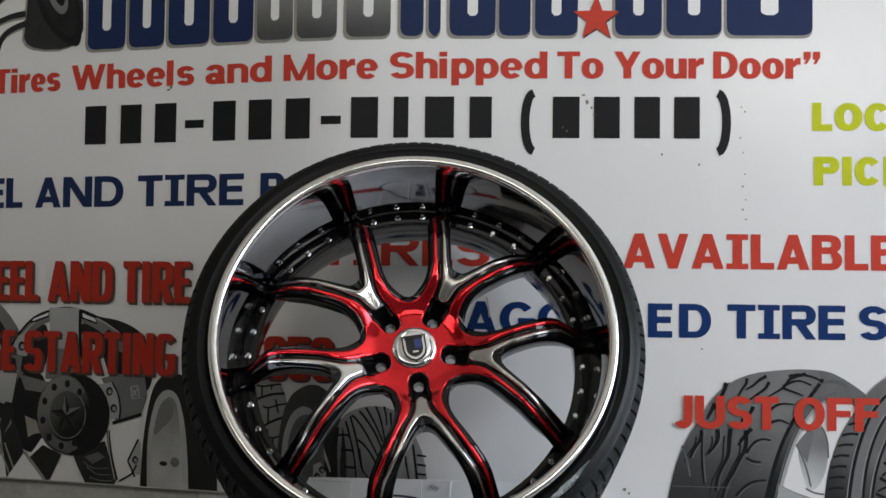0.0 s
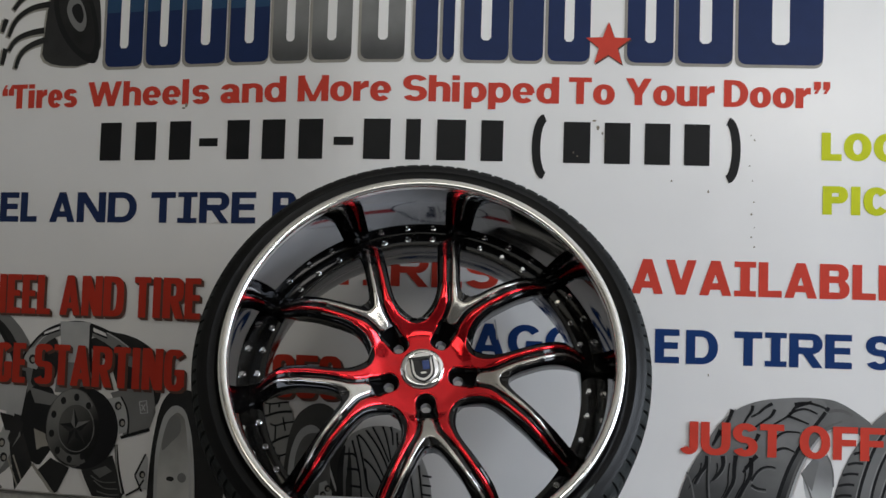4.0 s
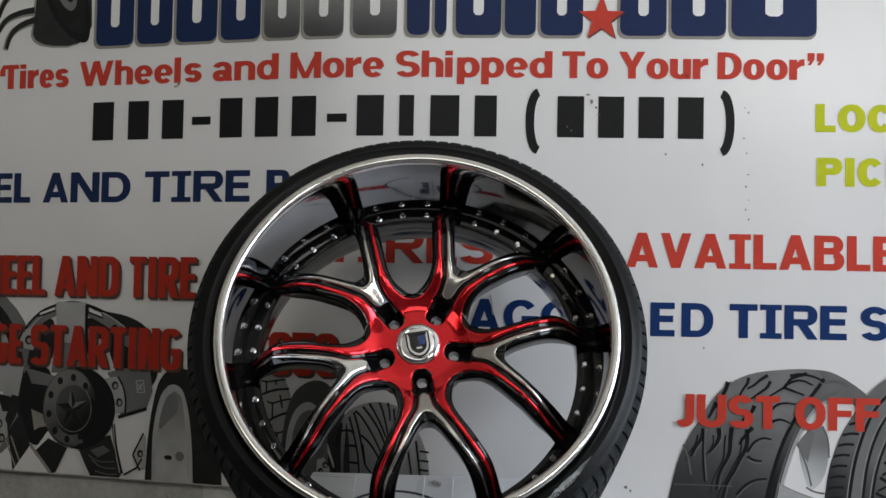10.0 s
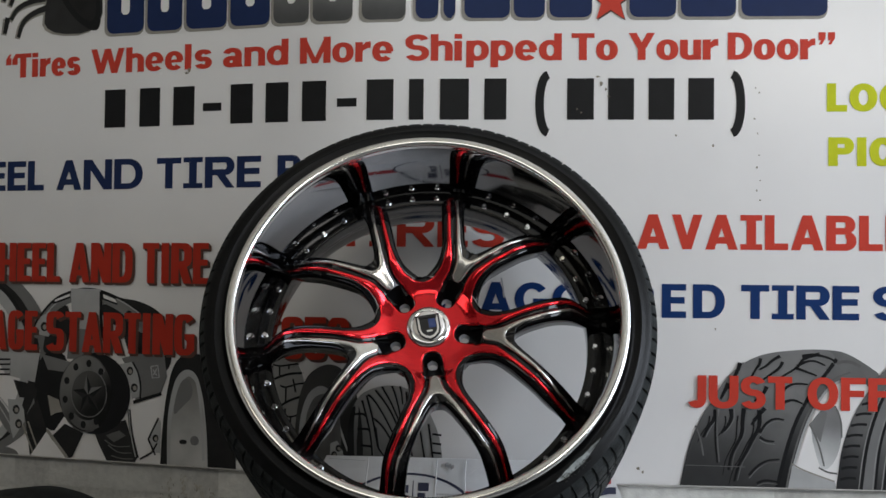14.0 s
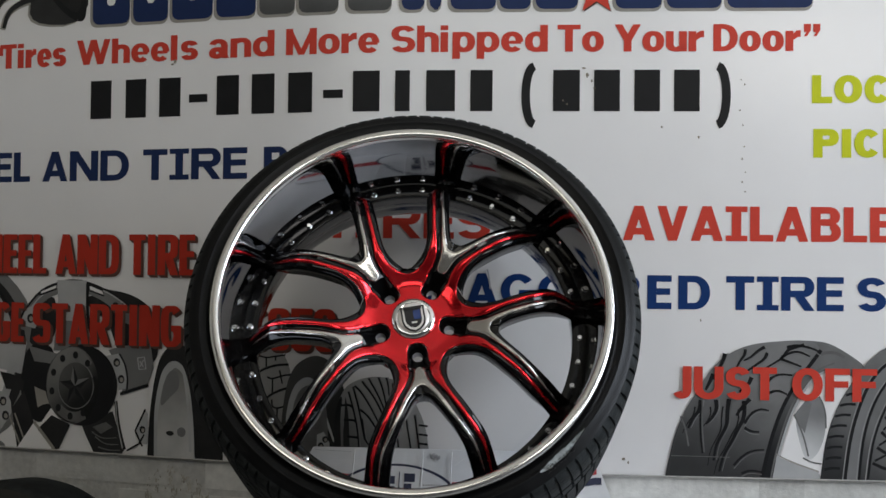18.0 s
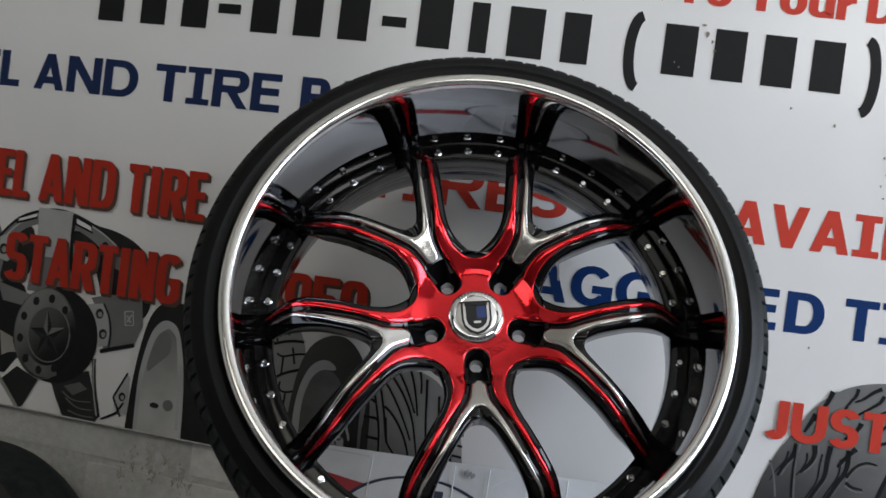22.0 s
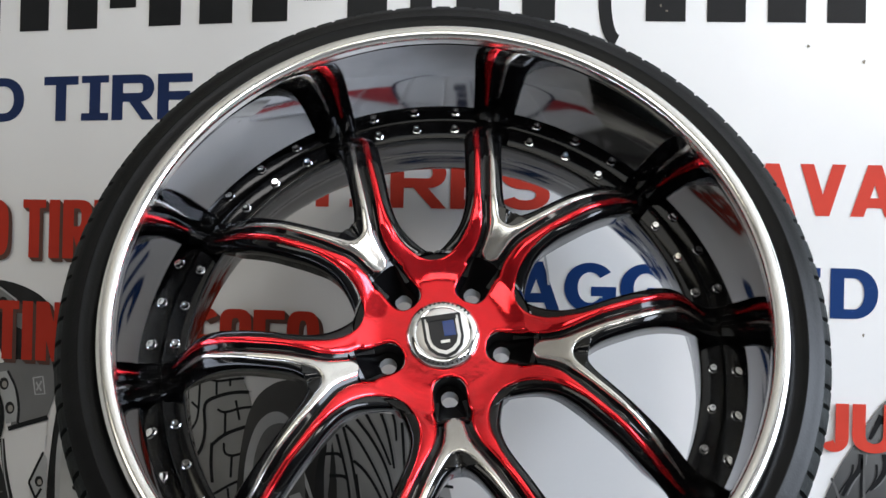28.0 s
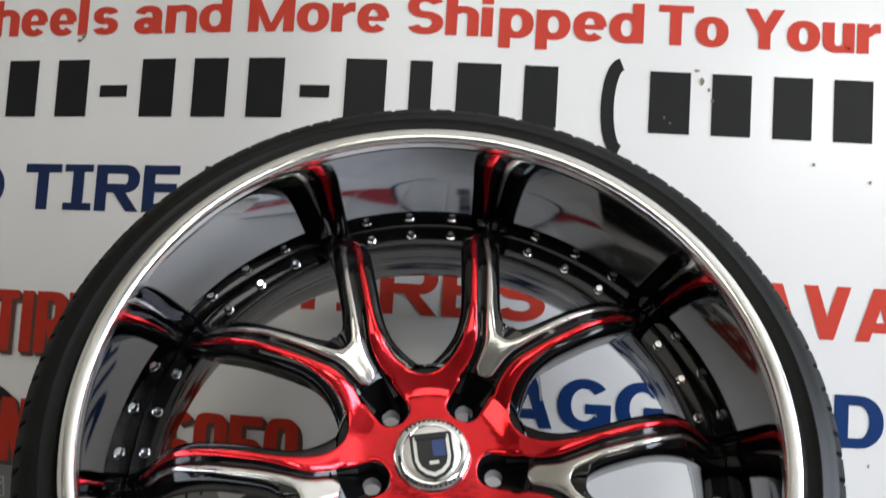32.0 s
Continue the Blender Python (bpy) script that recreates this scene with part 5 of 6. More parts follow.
R_BODY = dense(0.0901, 0.105, 10, 2.0) + dense(0.105, 0.1428, 8)[1:] + dense(0.1431, 0.156, 8, 2.0) + dense(0.156, 0.2915, 26)[1:]
BOLT_AXES = [-82.8 + 72 * k for k in range(5)]
for axis in BOLT_AXES:
    verts, faces = [], []
    for side in (1, -1):
        place = sector(axis, side)
        rows, wall_u, wall_y2 = [], [], []
        for r in R_BODY:
            u, y = curve_at(E_U, r), curve_at(E_Y, r) if r > 0.143 else 36.0
            ri, ro = max(curve_at(RED_IN, r), u), curve_at(RED_OUT, r)
            ci, co = curve_at(CH_IN, r), min(curve_at(CH_OUT, r) if r > 0.128 else 36.0, y)
            edge_u = -0.0075 if u > 0.5 else -0.0004
            edge_y = -0.0075 if y < 35.8 else -0.0012
            rows.append([(r, u, edge_u - 0.003), (r, u + 0.18 * (ri - u), edge_u * 0.55), (r, u + 0.5 * (ri - u), edge_u * 0.22), (r, ri, -0.0006), (r, ro, -0.0006), (r, ro + 0.3 * (ci - ro), -0.0032), (r, ro + 0.7 * (ci - ro), -0.0032), (r, ci, -0.0006), (r, co, -0.0006), (r, co + 0.5 * (y - co), edge_y * 0.22), (r, co + 0.82 * (y - co), edge_y * 0.55), (r, y, edge_y - 0.003)])
            low = -0.020 - 0.020 * min(1.0, (r - 0.09) / 0.06) * (1.0 if r < 0.235 else max(0.1, 1 - (r - 0.235) / 0.04))
            wall_u.append([(r, u, edge_u - 0.003), (r, u + 0.5, 0.6 * low), (r, u + 1.2, low)])
            wall_y2.append([(r, y, edge_y - 0.003), (r, y - 0.5 if y < 35.8 else 36.0, 0.6 * low), (r, y - 1.2 if y < 35.8 else 36.0, low)])
        add_rows(verts, faces, rows, place)
        add_rows(verts, faces, wall_u, place)
        add_rows(verts, faces, [q for q, r in zip(wall_y2, R_BODY) if r > 0.143], place)
    weld(mesh_object("forked_spoke", verts, faces, GLOSS_BLACK, wheel, True, "gloss black forked spoke"))
    # machined fork
    verts, faces = [], []
    R_CH = dense(0.0906, 0.0960, 5, 2.0) + dense(0.0960, 0.1279, 8)[1:] + dense(0.1281, 0.140, 8, 2.0) + dense(0.140, 0.274, 24)[1:]
    for side in (1, -1):
        place = sector(axis, side)
        rows = []
        for r in R_CH:
            ci, co = curve_at(CH_IN, r), curve_at(CH_OUT, r) if r > 0.128 else 36.0
            if r < 0.0960:
                ci = 36 - (36 - ci) * math.sqrt(max(0.02, (r - 0.0905) / 0.0055)) ** 0.8
            h = 0.0012 if r < 0.25 else 0.0012 - 0.0026 * (r - 0.25) / 0.024
            rows.append([(r, ci, -0.0012), (r, ci + 0.12 * (co - ci), h), (r, ci + 0.4 * (co - ci), h + 0.0006), (r, ci + 0.7 * (co - ci), h + 0.0004), (r, co - 0.1 * (co - ci) if co < 35.9 else co, h if co < 35.9 else h + 0.0004), (r, co, -0.0012 if co < 35.9 else h + 0.0004)])
        add_rows(verts, faces, rows, place)
    weld(mesh_object("machined_fork", verts, faces, BRIGHT_CUT, wheel, True, "machined silver fork inlay"))

# red hub and five painted arms, each forked round an opening
R_HUB = dense(0.0335, 0.0436, 4) + dense(0.0437, 0.049, 5, 2.0) + dense(0.049, 0.079, 8)[1:]
verts, faces = [], []
for axis in BOLT_AXES:
    for side in (1, -1):
        rows = []
        for r in R_HUB:
            edge = 36 - slot_half(r)
            rim = -0.002 if slot_half(r) > 0.1 else 0.0012
            rows.append([(r, edge * k / 7, 0.0012) for k in range(7)] + [(r, edge - 0.25, 0.0010 if rim < 0 else 0.0012), (r, edge, rim)])
        add_rows(verts, faces, rows, sector(axis, side))
weld(mesh_object("painted_hub", verts, faces, CANDY_RED, wheel, True, "candy red painted hub"))
for axis in BOLT_AXES:
    verts, faces = [], []
    for bolt, side in ((axis, 1), (axis + 72, -1)):
        rows = []
        for r in dense(0.0788, 0.0809, 3) + dense(0.0811, 0.095, 8, 2.0) + dense(0.095, 0.278, 34)[1:]:
            lo = curve_at(RED_IN, r) if r > 0.081 else 0.0
            hi = curve_at(RED_OUT, r) + 3.4 * max(0.0, 1 - (r - 0.0788) / 0.006)
            h = 0.0012 if r < 0.255 else 0.0012 - 0.0026 * (r - 0.255) / 0.024
            first = -0.0012 if lo > 0.3 else h
            rows.append([(r, lo, first)] + [(r, lo + (hi - lo) * q, h + 0.0020 * min(1.0, max(0.0, (r - 0.082) / 0.02)) * math.sin(math.pi * q)) for q in (0.08, 0.25, 0.45, 0.65, 0.82, 0.93)] + [(r, hi, -0.0012)])
        add_rows(verts, faces, rows, sector(bolt, side))
    weld(mesh_object("painted_arm", verts, faces, CANDY_RED, wheel, True, "candy red forked arm"))


# black crotch of each window, under the red edge
for axis in BOLT_AXES:
    mid = axis + 36
    verts, faces = [], []
    rows = [(r, curve_at(RED_IN, max(r, 0.081)) + 0.8, curve_at(FACE, r) - 0.0014 - 0.45 * max(0.0, r - 0.0805)) for r in (0.0800, 0.0815, 0.0835, 0.0860, 0.0885, 0.0902)]
    rows += [(0.0904, rows[-1][1], rows[-1][2] - 0.004), (0.0902, rows[-1][1], rows[-1][2] - 0.012), (0.0898, rows[-1][1], rows[-1][2] - 0.024)]
    for r, half, w in rows:
        for k in range(9):
            t = radians(mid + half * (k - 4) / 4)
            verts.append((r * math.cos(t), r * math.sin(t), w))
    for i in range(len(rows) - 1):
        for k in range(8):
            q = 9 * i + k
            faces.append((q, q + 9, q + 10, q + 1))
    mesh_object("window_crotch", verts, faces, GLOSS_BLACK, wheel, True)


# bolt pockets with open holes
def pocket(axis):
    ca, sa = math.cos(radians(axis)), math.sin(radians(axis))

    def put(u, v, w):
        return (u * ca - v * sa, u * sa + v * ca, w)
    verts, faces = [], []
    outline = [(0.060 - 0.0166 * math.cos(radians(a)), 0.0166 * math.sin(radians(a))) for a in range(-90, 91, 12)]
    outline += [(0.070, 0.0166), (0.082, 0.0166), (0.094, 0.0166), (0.094, -0.0166), (0.082, -0.0166), (0.070, -0.0166)]
    m = len(outline)

    def floor_h(u):
        return 0.030 if u < 0.070 else 0.030 + 0.0275 * min(1.0, ((u - 0.070) / 0.022)) ** 1.4
    rings = []
    for shrink, depth in ((1.0, 0.0), (0.93, 0.25), (0.86, 0.75), (0.78, 1.0)):
        ring = []
        for u, v in outline:
            uu = 0.060 + (u - 0.060) * shrink if u < 0.060 else u
            vv = v * shrink
            top = curve_at(FACE, math.hypot(u, v)) - 0.0008
            ring.append(put(uu, vv, top + (floor_h(uu) - top) * depth))
        rings.append(ring)
    hole = []
    for u, v in outline:
        a = math.atan2(v, u - 0.0605)
        hole.append(put(0.0605 + 0.0088 * math.cos(a), 0.0088 * math.sin(a), 0.030))
    rings.append(hole)
    rings.append([(x, y, z - 0.0015) for x, y, z in hole])
    for ring in rings:
        verts += ring
    for i in range(len(rings) - 1):
        for k in range(m):
            faces.append((i * m + k, i * m + (k + 1) % m, (i + 1) * m + (k + 1) % m, (i + 1) * m + k))
    mesh_object("bolt_pocket", verts, faces, POCKET_BLACK, wheel, True)
    tube_v, tube_f = [], []
    for w in (0.0285, 0.012):
        for k in range(20):
            a = 2 * math.pi * k / 20
            tube_v.append(put(0.0605 + 0.0088 * math.cos(a), 0.0088 * math.sin(a), w))
    for k in range(20):
        tube_f.append((k, (k + 1) % 20, 20 + (k + 1) % 20, 20 + k))
    mesh_object("bolt_hole", tube_v, tube_f, STEEL, wheel, True, "bare metal bolt hole")


for axis in BOLT_AXES:
    pocket(axis)
    for sign in (1, -1):
        verts, faces = [], []
        for r in dense(0.070, 0.112, 8):
            for a in (9.0, 10.5, 12.0, 13.5):
                t = radians(axis + sign * a)
                verts.append((r * math.cos(t), r * math.sin(t), curve_at(FACE, r) - 0.0045))
        for i in range(8):
            for k in range(3):
                q = 4 * i + k
                faces.append((q, q + 4, q + 5, q + 1) if sign > 0 else (q, q + 1, q + 5, q + 4))
        mesh_object("pocket_web", verts, faces, POCKET_BLACK, wheel, True)

# centre cap
cap = lathe("centre_cap", [(0.0368, 0.040), (0.0372, 0.0500), (0.0364, 0.0540), (0.0340, 0.0562), (0.0300, 0.0576), (0.0276, 0.0580), (0.0268, 0.0572), (0.0, 0.0578)], CHROME, wheel, 96, label="chrome centre cap with a shield")
lathe("cap_disc", [(0.0266, 0.0576), (0.0262, 0.0584), (0.018, 0.0590), (0.0, 0.0592)], CAP_WHITE, cap, 64)
for k in range(44):
    a = radians(8.2 * k)
    if 140 < (8.2 * k) % 360 < 220 or (8.2 * k) % 360 < 40 or (8.2 * k) % 360 > 320:
        continue
    bm = box_bm(-0.0010, 0.0010, -0.0015, 0.0015, -0.0004, 0.00025)
    bm.transform(Matrix.Translation((0.0322 * math.cos(a), 0.0322 * math.sin(a), 0.05685)) @ pose(0, 0, 0, 0, 0, 8.2 * k - 90))
    part("text_bar", bm, CAP_BLACK, cap)


def shield(scale, z, material, cut=None):
    pts = [(-0.0135, 0.0150), (0.0135, 0.0150), (0.0135, -0.003), (0.0115, -0.0095), (0.0065, -0.0145), (0.0, -0.0170), (-0.0065, -0.0145), (-0.0115, -0.0095), (-0.0135, -0.003)]
    pts = [(x * scale * 1.45, y * scale * 1.45 - 0.003) for x, y in pts]
    if cut == "top":
        pts = [(max(x, 0.0005), y) for x, y in pts if y > -0.009]
    tc, ts = math.cos(radians(10)), math.sin(radians(10))
    pts = [(x * tc - y * ts, x * ts + y * tc) for x, y in pts]
    v = [(x, y, z) for x, y in pts] + [(x, y, z - 0.001) for x, y in pts]
    m = len(pts)
    f = [tuple(range(m))] + [(k, k + m, (k + 1) % m + m, (k + 1) % m) for k in range(m)]
    return mesh_object("shield", v, f, material, cap)


shield(1.0, 0.0602, CAP_BLACK)
shield(0.86, 0.0608, CAP_WHITE)
shield(0.70, 0.0614, CAP_BLACK)
shield(0.62, 0.0620, CAP_BLUE, "top")
for x0, x1, y0, y1, ink in ((-0.0150, 0.0150, 0.0122, 0.0158, CAP_BLACK), (-0.004, 0.005, -0.0125, -0.0095, CAP_WHITE)):
    bm = box_bm(x0, x1, y0, y1, 0.0606, 0.0624)
    bm.transform(pose(0, 0, 0, 0, 0, 10))
    part("text_bar", bm, ink, cap)

# tyre: smooth sidewalls, grooved shoulders
side = [(0.3120, 0.108), (0.3215, 0.1150), (0.3262, 0.1190), (0.3320, 0.1222), (0.3390, 0.1232), (0.3400, 0.1246), (0.3412, 0.1232), (0.3500, 0.1215), (0.3570, 0.1175)]
back = [(0.3530, -0.1980), (0.3460, -0.1960), (0.3360, -0.1830), (0.3260, -0.1600), (0.3175, -0.1320)]
lathe("tyre_sidewall", side, RUBBER, wheel, 240, label="black low-profile tyre sidewall")
lathe("tyre_back", back, RUBBER, wheel, 160)
tread_profile = [(0.3570, 0.1175, 0.0), (0.3615, 0.1140, 0.003), (0.3660, 0.1075, 0.006), (0.3690, 0.0985, 0.005), (0.3707, 0.0860, 0.005), (0.3713, 0.0700, 0.005), (0.3715, 0.0560, 0.005), (0.3715, 0.0545, 0.005), (0.3645, 0.0540, 0.0), (0.3645, 0.0450, 0.0), (0.3717, 0.0445, 0.006), (0.3720, 0.0100, 0.006), (0.3650, 0.0095, 0.0), (0.3650, 0.0, 0.0), (0.3720, -0.0005, 0.006), (0.3717, -0.08, 0.006), (0.3705, -0.142, 0.008), (0.3670, -0.176, 0.008), (0.3605, -0.192, 0.004), (0.3530, -0.1980, 0.0)]
verts, faces = [], []
steps = []
for i in range(104):
    # lugs of two lengths by turns
    a = 360 / 104 * i + (0.35 if i % 2 else 0.0)
    steps += [(a, 0), (a + 2.2, 0), (a + 2.32, 1), (a + 2.86, 1), (a + 2.98, 0)]
k = len(tread_profile)
for a, g in steps:
    for j, (r, w, d) in enumerate(tread_profile):
        t = radians(a + 26 * max(0.0, 0.11 - abs(w)) * (1 if w > 0 else -1))
        rr = r - g * d
        verts.append((rr * math.cos(t), rr * math.sin(t), w))
m = len(steps)
for i in range(m):
    for j in range(k - 1):
        faces.append((i * k + j, ((i + 1) % m) * k + j, ((i + 1) % m) * k + j + 1, i * k + j + 1))
mesh_object("tyre_tread", verts, faces, TREAD, wheel, False, "grooved black tyre tread")


def round_lettering(text, radius, angle, height, material, spread):
    """Raised letters round the tyre's sidewall, heads to the outside."""
    for i, ch in enumerate(text):
        cu = bpy.data.curves.new("lettering", "FONT")
        cu.body, cu.size, cu.extrude, cu.align_x, cu.resolution_u = ch, height / 0.69, 0.0006, "CENTER", 3
        tmp = bpy.data.objects.new("tmp_text", cu)
        scene.collection.objects.link(tmp)
        me = bpy.data.meshes.new_from_object(tmp.evaluated_get(bpy.context.evaluated_depsgraph_get()))
        bpy.data.objects.remove(tmp)
        me.materials.clear()
        me.materials.append(material)
        ob = new("raised_letter", me)
        ob.parent = wheel
        a = angle - spread * (i - (len(text) - 1) / 2)
        ob.matrix_basis = pose(0, 0, 0, 0, 0, a) @ Matrix.Translation((radius, 0, 0.1248)) @ pose(0, 0, 0, 0, 8, -90)


SIDE = sorted(side)
verts, faces = [], []
for k in range(25):
    # a pale patch painted in for the gloss glare beside the lettering
    q = k / 24
    a = radians(-55 + 16.5 * q)
    half = (0.0046 + 0.0006 * math.sin(17 * q) + 0.0004 * math.sin(41 * q)) * min(1.0, 4 * q + 0.15) * (1 - max(0.0, q - 0.55) / 0.46) + 0.0002
    mid = 0.3415 - 0.0030 * q + 0.0005 * math.sin(14 * q)
    for r in (mid - half, mid, mid + half):
        verts.append((r * math.cos(a), r * math.sin(a), curve_at(SIDE, r) + 0.0009))
for k in range(24):
    for j in (0, 1):
        faces.append((3 * k + j, 3 * k + j + 1, 3 * k + j + 4, 3 * k + j + 3))
mesh_object("dressing_smear", verts, faces, SIDEWALL_GLARE, wheel, True, "pale grey patch painted for glare on the tyre sidewall")
round_lettering("OUTSIDE", 0.3418, -49.0, 0.0078, RUBBER, 1.35)

# ---- the carton behind the wheel ----
carton = new("carton_box")
tagged(carton, "flattened white printed cardboard carton leaning behind the wheel", "box")
carton.matrix_world = pose(0.0, 0.0, -0.006)
LEAN = 0.482


def carton_y(z):
    """The front of the carton slopes down from the wall."""
    return -0.020 - LEAN * (0.166 - z)


def carton_side(z, sign):
    """Its ends splay towards the floor."""
    return -0.268 - 0.45 * (0.166 - z) if sign < 0 else 0.283 + 0.40 * (0.166 - z)


verts, faces = [], []
for i in range(9):
    z = 0.001 + 0.165 * i / 8
    x0, x1 = carton_side(z, -1), carton_side(z, 1)
    for k in range(13):
        # the flattened board bulges a little between its creases
        q = k / 12
        verts.append((x0 + (x1 - x0) * q, carton_y(z) - 0.0012 * math.sin(9 * q + 2 * i / 8) * math.sin(math.pi * i / 8), z + (0.0015 * math.sin(7 * q) if i == 8 else 0)))
for i in range(8):
    for k in range(12):
        a = 13 * i + k
        faces.append((a, a + 1, a + 14, a + 13))
m = len(verts)
for z in (0.001, 0.166):
    for sign in (-1, 1):
        verts.append((carton_side(z, sign), -0.0125, z))
faces += [tuple(range(104, 117)) + (m + 3, m + 2), (m, m + 2) + tuple(range(104, -1, -13)), (m + 1,) + tuple(range(12, 117, 13)) + (m + 3,), tuple(range(12, -1, -1)) + (m, m + 1), (m + 1, m + 3, m + 2, m)]
mesh_object("box_body", verts, faces, CARTON, carton)


def on_front(name, pts, material, lift=0.0):
    return mesh_object(name, [(x, carton_y(z) - 0.0022 - lift, z) for x, z in pts], [tuple(range(len(pts)))], material, carton)


def rect(x0, x1, z0, z1):
    return [(x0, z0), (x1, z0), (x1, z1), (x0, z1)]


def swoosh(name, table, thick, x0, x1, material):
    """A printed band that dips in the middle of the carton."""
    xs = [x0 + (x1 - x0) * k / 14 for k in range(15)]
    tops = [(x, curve_at(table, x) + 0.006) for x in xs]
    on_front(name, tops + [(x, z - curve_at(thick, x)) for x, z in tops[::-1]], material)


SWEEP = [(-0.290, 0.128), (-0.193, 0.1135), (-0.09, 0.104), (0.006, 0.103), (0.098, 0.1097), (0.20, 0.127), (0.284, 0.1443)]
for x0, x1 in ((-0.283, -0.190), (-0.006, 0.288)):
    # the red band stops at the ring of the maker's mark
    swoosh("red_stripe", SWEEP, [(-0.29, 0.034), (0.0, 0.036), (0.284, 0.0215)], x0, x1, CARTON_RED)
swoosh("navy_stripe", [(x, z - 0.0275) for x, z in SWEEP], [(-0.29, 0.010), (0.284, 0.012)], 0.12, 0.297, CARTON_NAVY)
verts, faces = [], []
for i in range(64):
    a = 2 * math.pi * i / 64
    for q in (1.0, 0.95):
        x, z = -0.100 + 0.134 * q * math.cos(a), 0.062 + 0.078 * q * math.sin(a)
        verts.append((x, carton_y(z) - 0.0038, z))
for i in range(64):
    j = (i + 1) % 64
    faces.append((2 * i, 2 * j, 2 * j + 1, 2 * i + 1))
mesh_object("logo_ring", verts, faces, CARTON_NAVY, carton)
on_front("logo_disc", oval(-0.100, 0.062, 0.128, 0.0745), CARTON, 0.0010)
# the maker's name runs down the disc, as bars
for z1, h, w in ((0.123, 0.015, 0.021), (0.105, 0.018, 0.015), (0.084, 0.011, 0.015), (0.070, 0.015, 0.019)):
    on_front("text_bar", rect(-0.083, -0.083 + w, z1 - h, z1), CARTON_NAVY, 0.0022)
for z1, h in ((0.118, 0.014), (0.100, 0.012)):
    on_front("text_bar", rect(-0.118, -0.101, z1 - h, z1), CARTON_NAVY, 0.0022)
on_front("text_bar", rect(-0.0935, -0.0915, 0.04, 0.126), CARTON_NAVY, 0.0022)
for x in (-0.184, -0.049, 0.008, 0.070, 0.134, 0.195, 0.240):
    verts, faces = [], []
    for i in range(9):
        z = 0.010 + 0.154 * i / 8
        q = x + 0.0007 * math.sin(5 * i + 40 * x)
        verts += [(q - 0.0012, carton_y(z) - 0.0042, z), (q, carton_y(z) - 0.0052, z), (q + 0.0012, carton_y(z) - 0.0042, z)]
    for i in range(8):
        a = 3 * i
        faces += [(a, a + 1, a + 4, a + 3), (a + 1, a + 2, a + 5, a + 4)]
    mesh_object("crease", verts, faces, CARTON_FOLD, carton)
on_front("crease", [(0.0137, 0.139), (0.030, 0.151), (0.0489, 0.160), (0.049, 0.1588), (0.0305, 0.1495), (0.0142, 0.1377)], CARTON_FOLD, 0.0022)
on_front("fold_line", [(-0.262, 0.1625), (-0.19, 0.1600), (-0.19, 0.1593), (-0.262, 0.1618)], CARTON_GREY, 0.0012)
for k in range(9):
    # rubbed grey print near the top edge, and a row of fine print
    on_front("smudge", oval(-0.031 + 0.0018 * k, 0.1545 - 0.0007 * k + 0.002 * (k % 3), 0.0022, 0.0035, n=9), CARTON_GREY, 0.0012 + 0.00005 * k)
    on_front("text_bar", rect(-0.046 + 0.0052 * k, -0.0435 + 0.0052 * k, 0.1015, 0.1045), CARTON_GREY, 0.0022)

# ---- dark tyre at the west end ----
spare = new("spare_tyre")
tagged(spare, "plain black tyre with a dark wheel standing against the wall", "tyre")
spare.matrix_world = pose(-0.885, 0.015, FLOOR + 0.313, 84, 0, -20) @ Matrix.Scale(0.975, 4)
lathe("tread", [(0.303, 0.075), (0.313, 0.062), (0.317, 0.04), (0.318, -0.04), (0.313, -0.062), (0.303, -0.075)], TREAD, spare, 120)
lathe("sidewall", [(0.303, 0.075), (0.297, 0.083), (0.287, 0.088), (0.272, 0.085), (0.252, 0.076), (0.246, 0.066)], DUSTY_RUBBER, spare, 120)
lathe("sidewall", [(0.303, -0.075), (0.290, -0.086), (0.260, -0.082), (0.246, -0.066), (0.246, 0.066)], RUBBER, spare, 120)
lathe("rim", [(0.250, 0.074), (0.247, 0.080), (0.240, 0.079), (0.234, 0.066), (0.222, 0.040), (0.218, 0.0), (0.216, -0.07)], SATIN_BLACK, spare, 120)
lathe("wheel_face", [(0.220, 0.012), (0.150, 0.020), (0.085, 0.034), (0.06, 0.040), (0.055, 0.030), (0.0, 0.030)], GLOSS_BLACK, spare, 96)

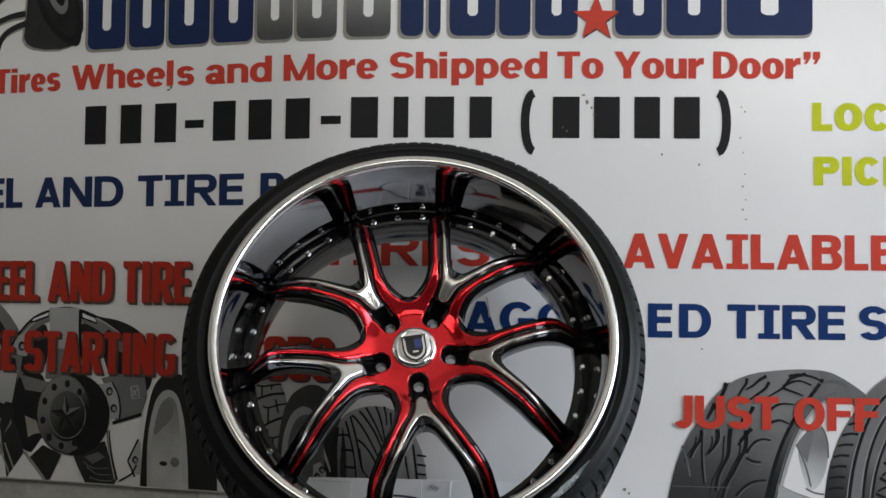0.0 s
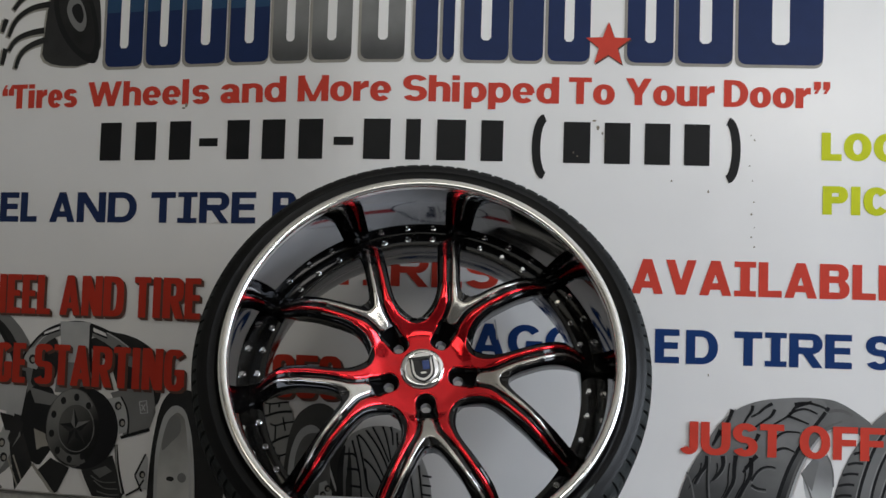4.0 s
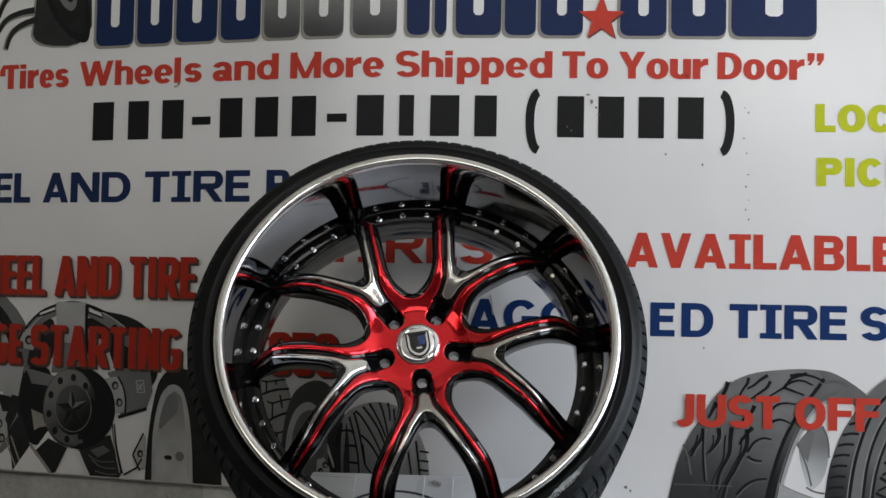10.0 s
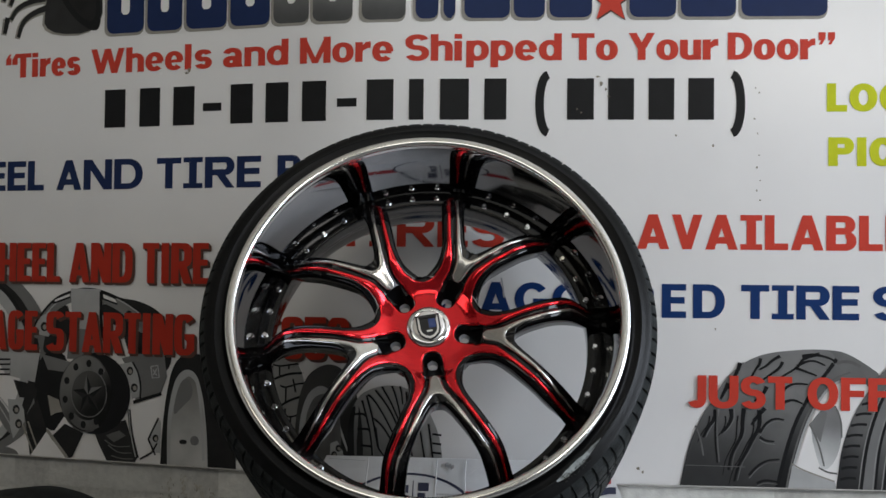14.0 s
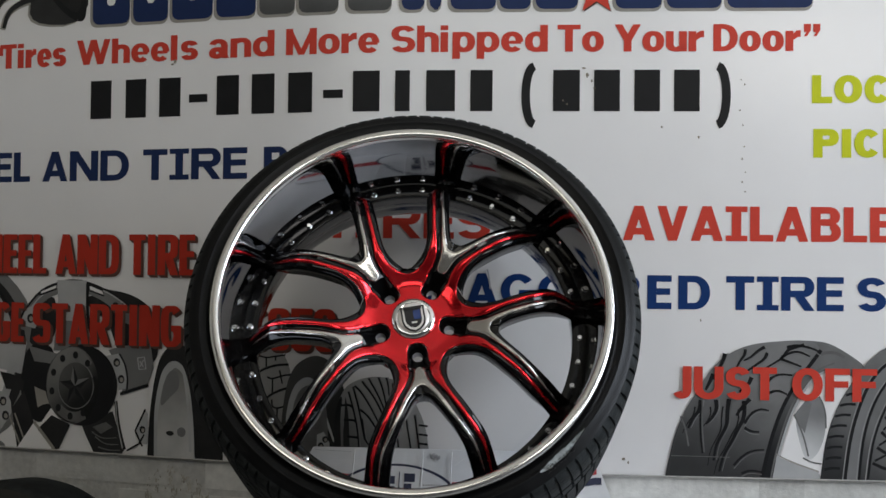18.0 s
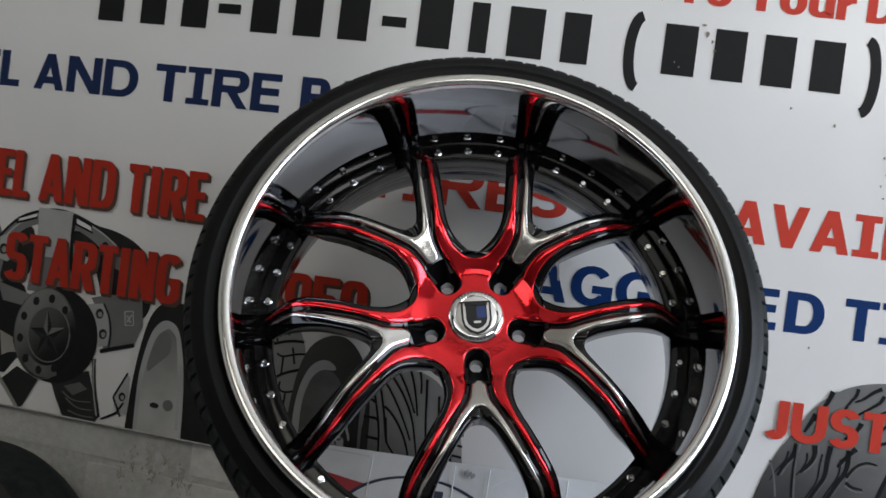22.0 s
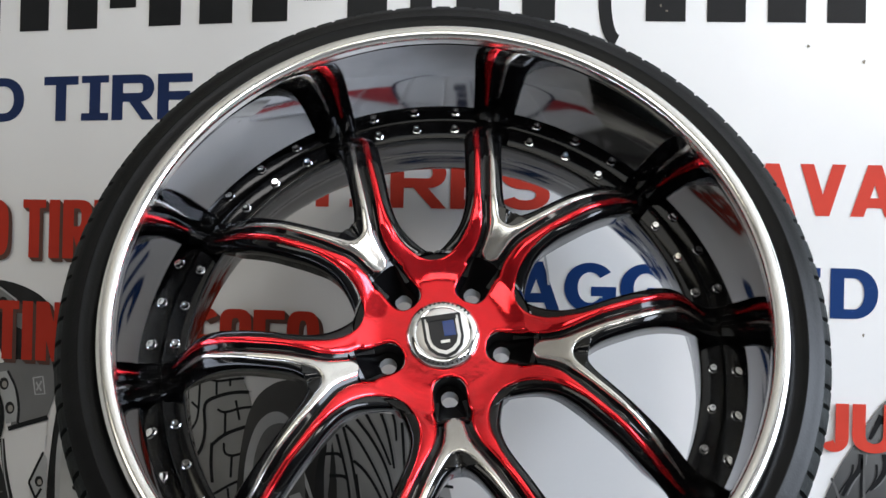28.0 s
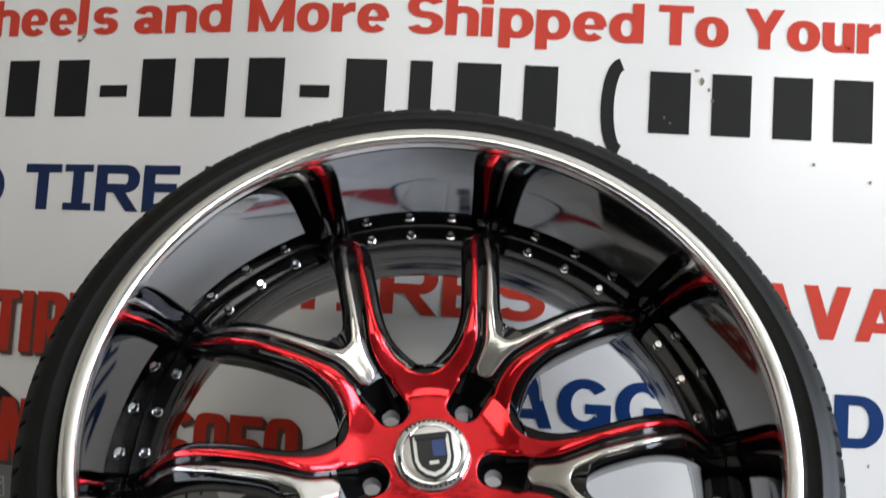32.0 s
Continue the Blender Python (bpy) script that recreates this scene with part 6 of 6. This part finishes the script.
# ---- unseen carton added under the wheel, widened east to brighten the dish reflection ----
stand = new("carton_box")
tagged(stand, "unseen white cardboard carton added under the wheel, widened for the dish reflection", "box")
stand.matrix_world = pose(-0.03, -0.305, FLOOR)
part("box_body", box_bm(-0.35, 0.62, -0.28, 0.29, 0.001, 0.5420, 0.004), CARTON, stand)
part("box_flap", box_bm(-0.346, 0.616, -0.002, 0.286, 0.5415, 0.5440, 0.001), CARTON, stand)
part("tape", box_bm(-0.30, 0.58, -0.028, 0.022, 0.5436, 0.5446), CARTON_FOLD, stand)

# ---- blocks of the wall ----
for row, z0 in enumerate((FLOOR, FLOOR + 0.2, FLOOR + 0.4, FLOOR + 0.6)):
    for i in range(16):
        x0 = -3.2 + 0.402 * i + 0.2 * (row % 2) + 0.038
        x1 = x0 + 0.391
        ym = [wall_y(x0 + (x1 - x0) * k / 6) + BACK for k in range(7)]
        v, f = [], []
        for k in range(7):
            x = x0 + (x1 - x0) * k / 6
            e = 0.006 if k in (0, 6) else 0.0
            v += [(x, ym[k] + 0.02, z0 + 0.001), (x, ym[k] + e, z0 + 0.004), (x, ym[k] + e, z0 + 0.190), (x, ym[k] + 0.02, z0 + 0.194)]
        for k in range(6):
            a, b = 4 * k, 4 * k + 4
            f += [(a, b, b + 1, a + 1), (a + 1, b + 1, b + 2, a + 2), (a + 2, b + 2, b + 3, a + 3)]
        f += [(0, 1, 2, 3), (24, 27, 26, 25)]
        mesh_object("block", v, f, BLOCK, wall_north)

# soft brown smudges left on the blocks below the banner
rng = random.Random(8)
for i in range(150):
    # prints of tyre lugs: small marks in upright columns
    cx, cz = ((-0.641, 0.033), (-0.621, 0.060), (-0.593, 0.068), (-0.582, 0.043), (-0.559, 0.070), (-0.544, 0.049), (-0.525, 0.041), (-0.509, 0.019))[i % 8]
    x, z = rng.gauss(cx, 0.0042), min(0.104, rng.gauss(cz, 0.013))
    w, h, lean = rng.uniform(0.0007, 0.0020), rng.uniform(0.0012, 0.0050), rng.uniform(-0.3, 0.3)
    y = wall_y(x) + BACK - 0.0004 - 0.000004 * i
    rim = [2 * math.pi * k / 9 for k in range(9)]
    jitter = [rng.uniform(0.6, 1.3) for _ in rim]
    mesh_object("scuff", [(x + w * e * math.cos(q) + lean * h * math.sin(q), y, z + h * e * math.sin(q)) for q, e in zip(rim, jitter)], [tuple(range(9))], SCUFF, wall_north)
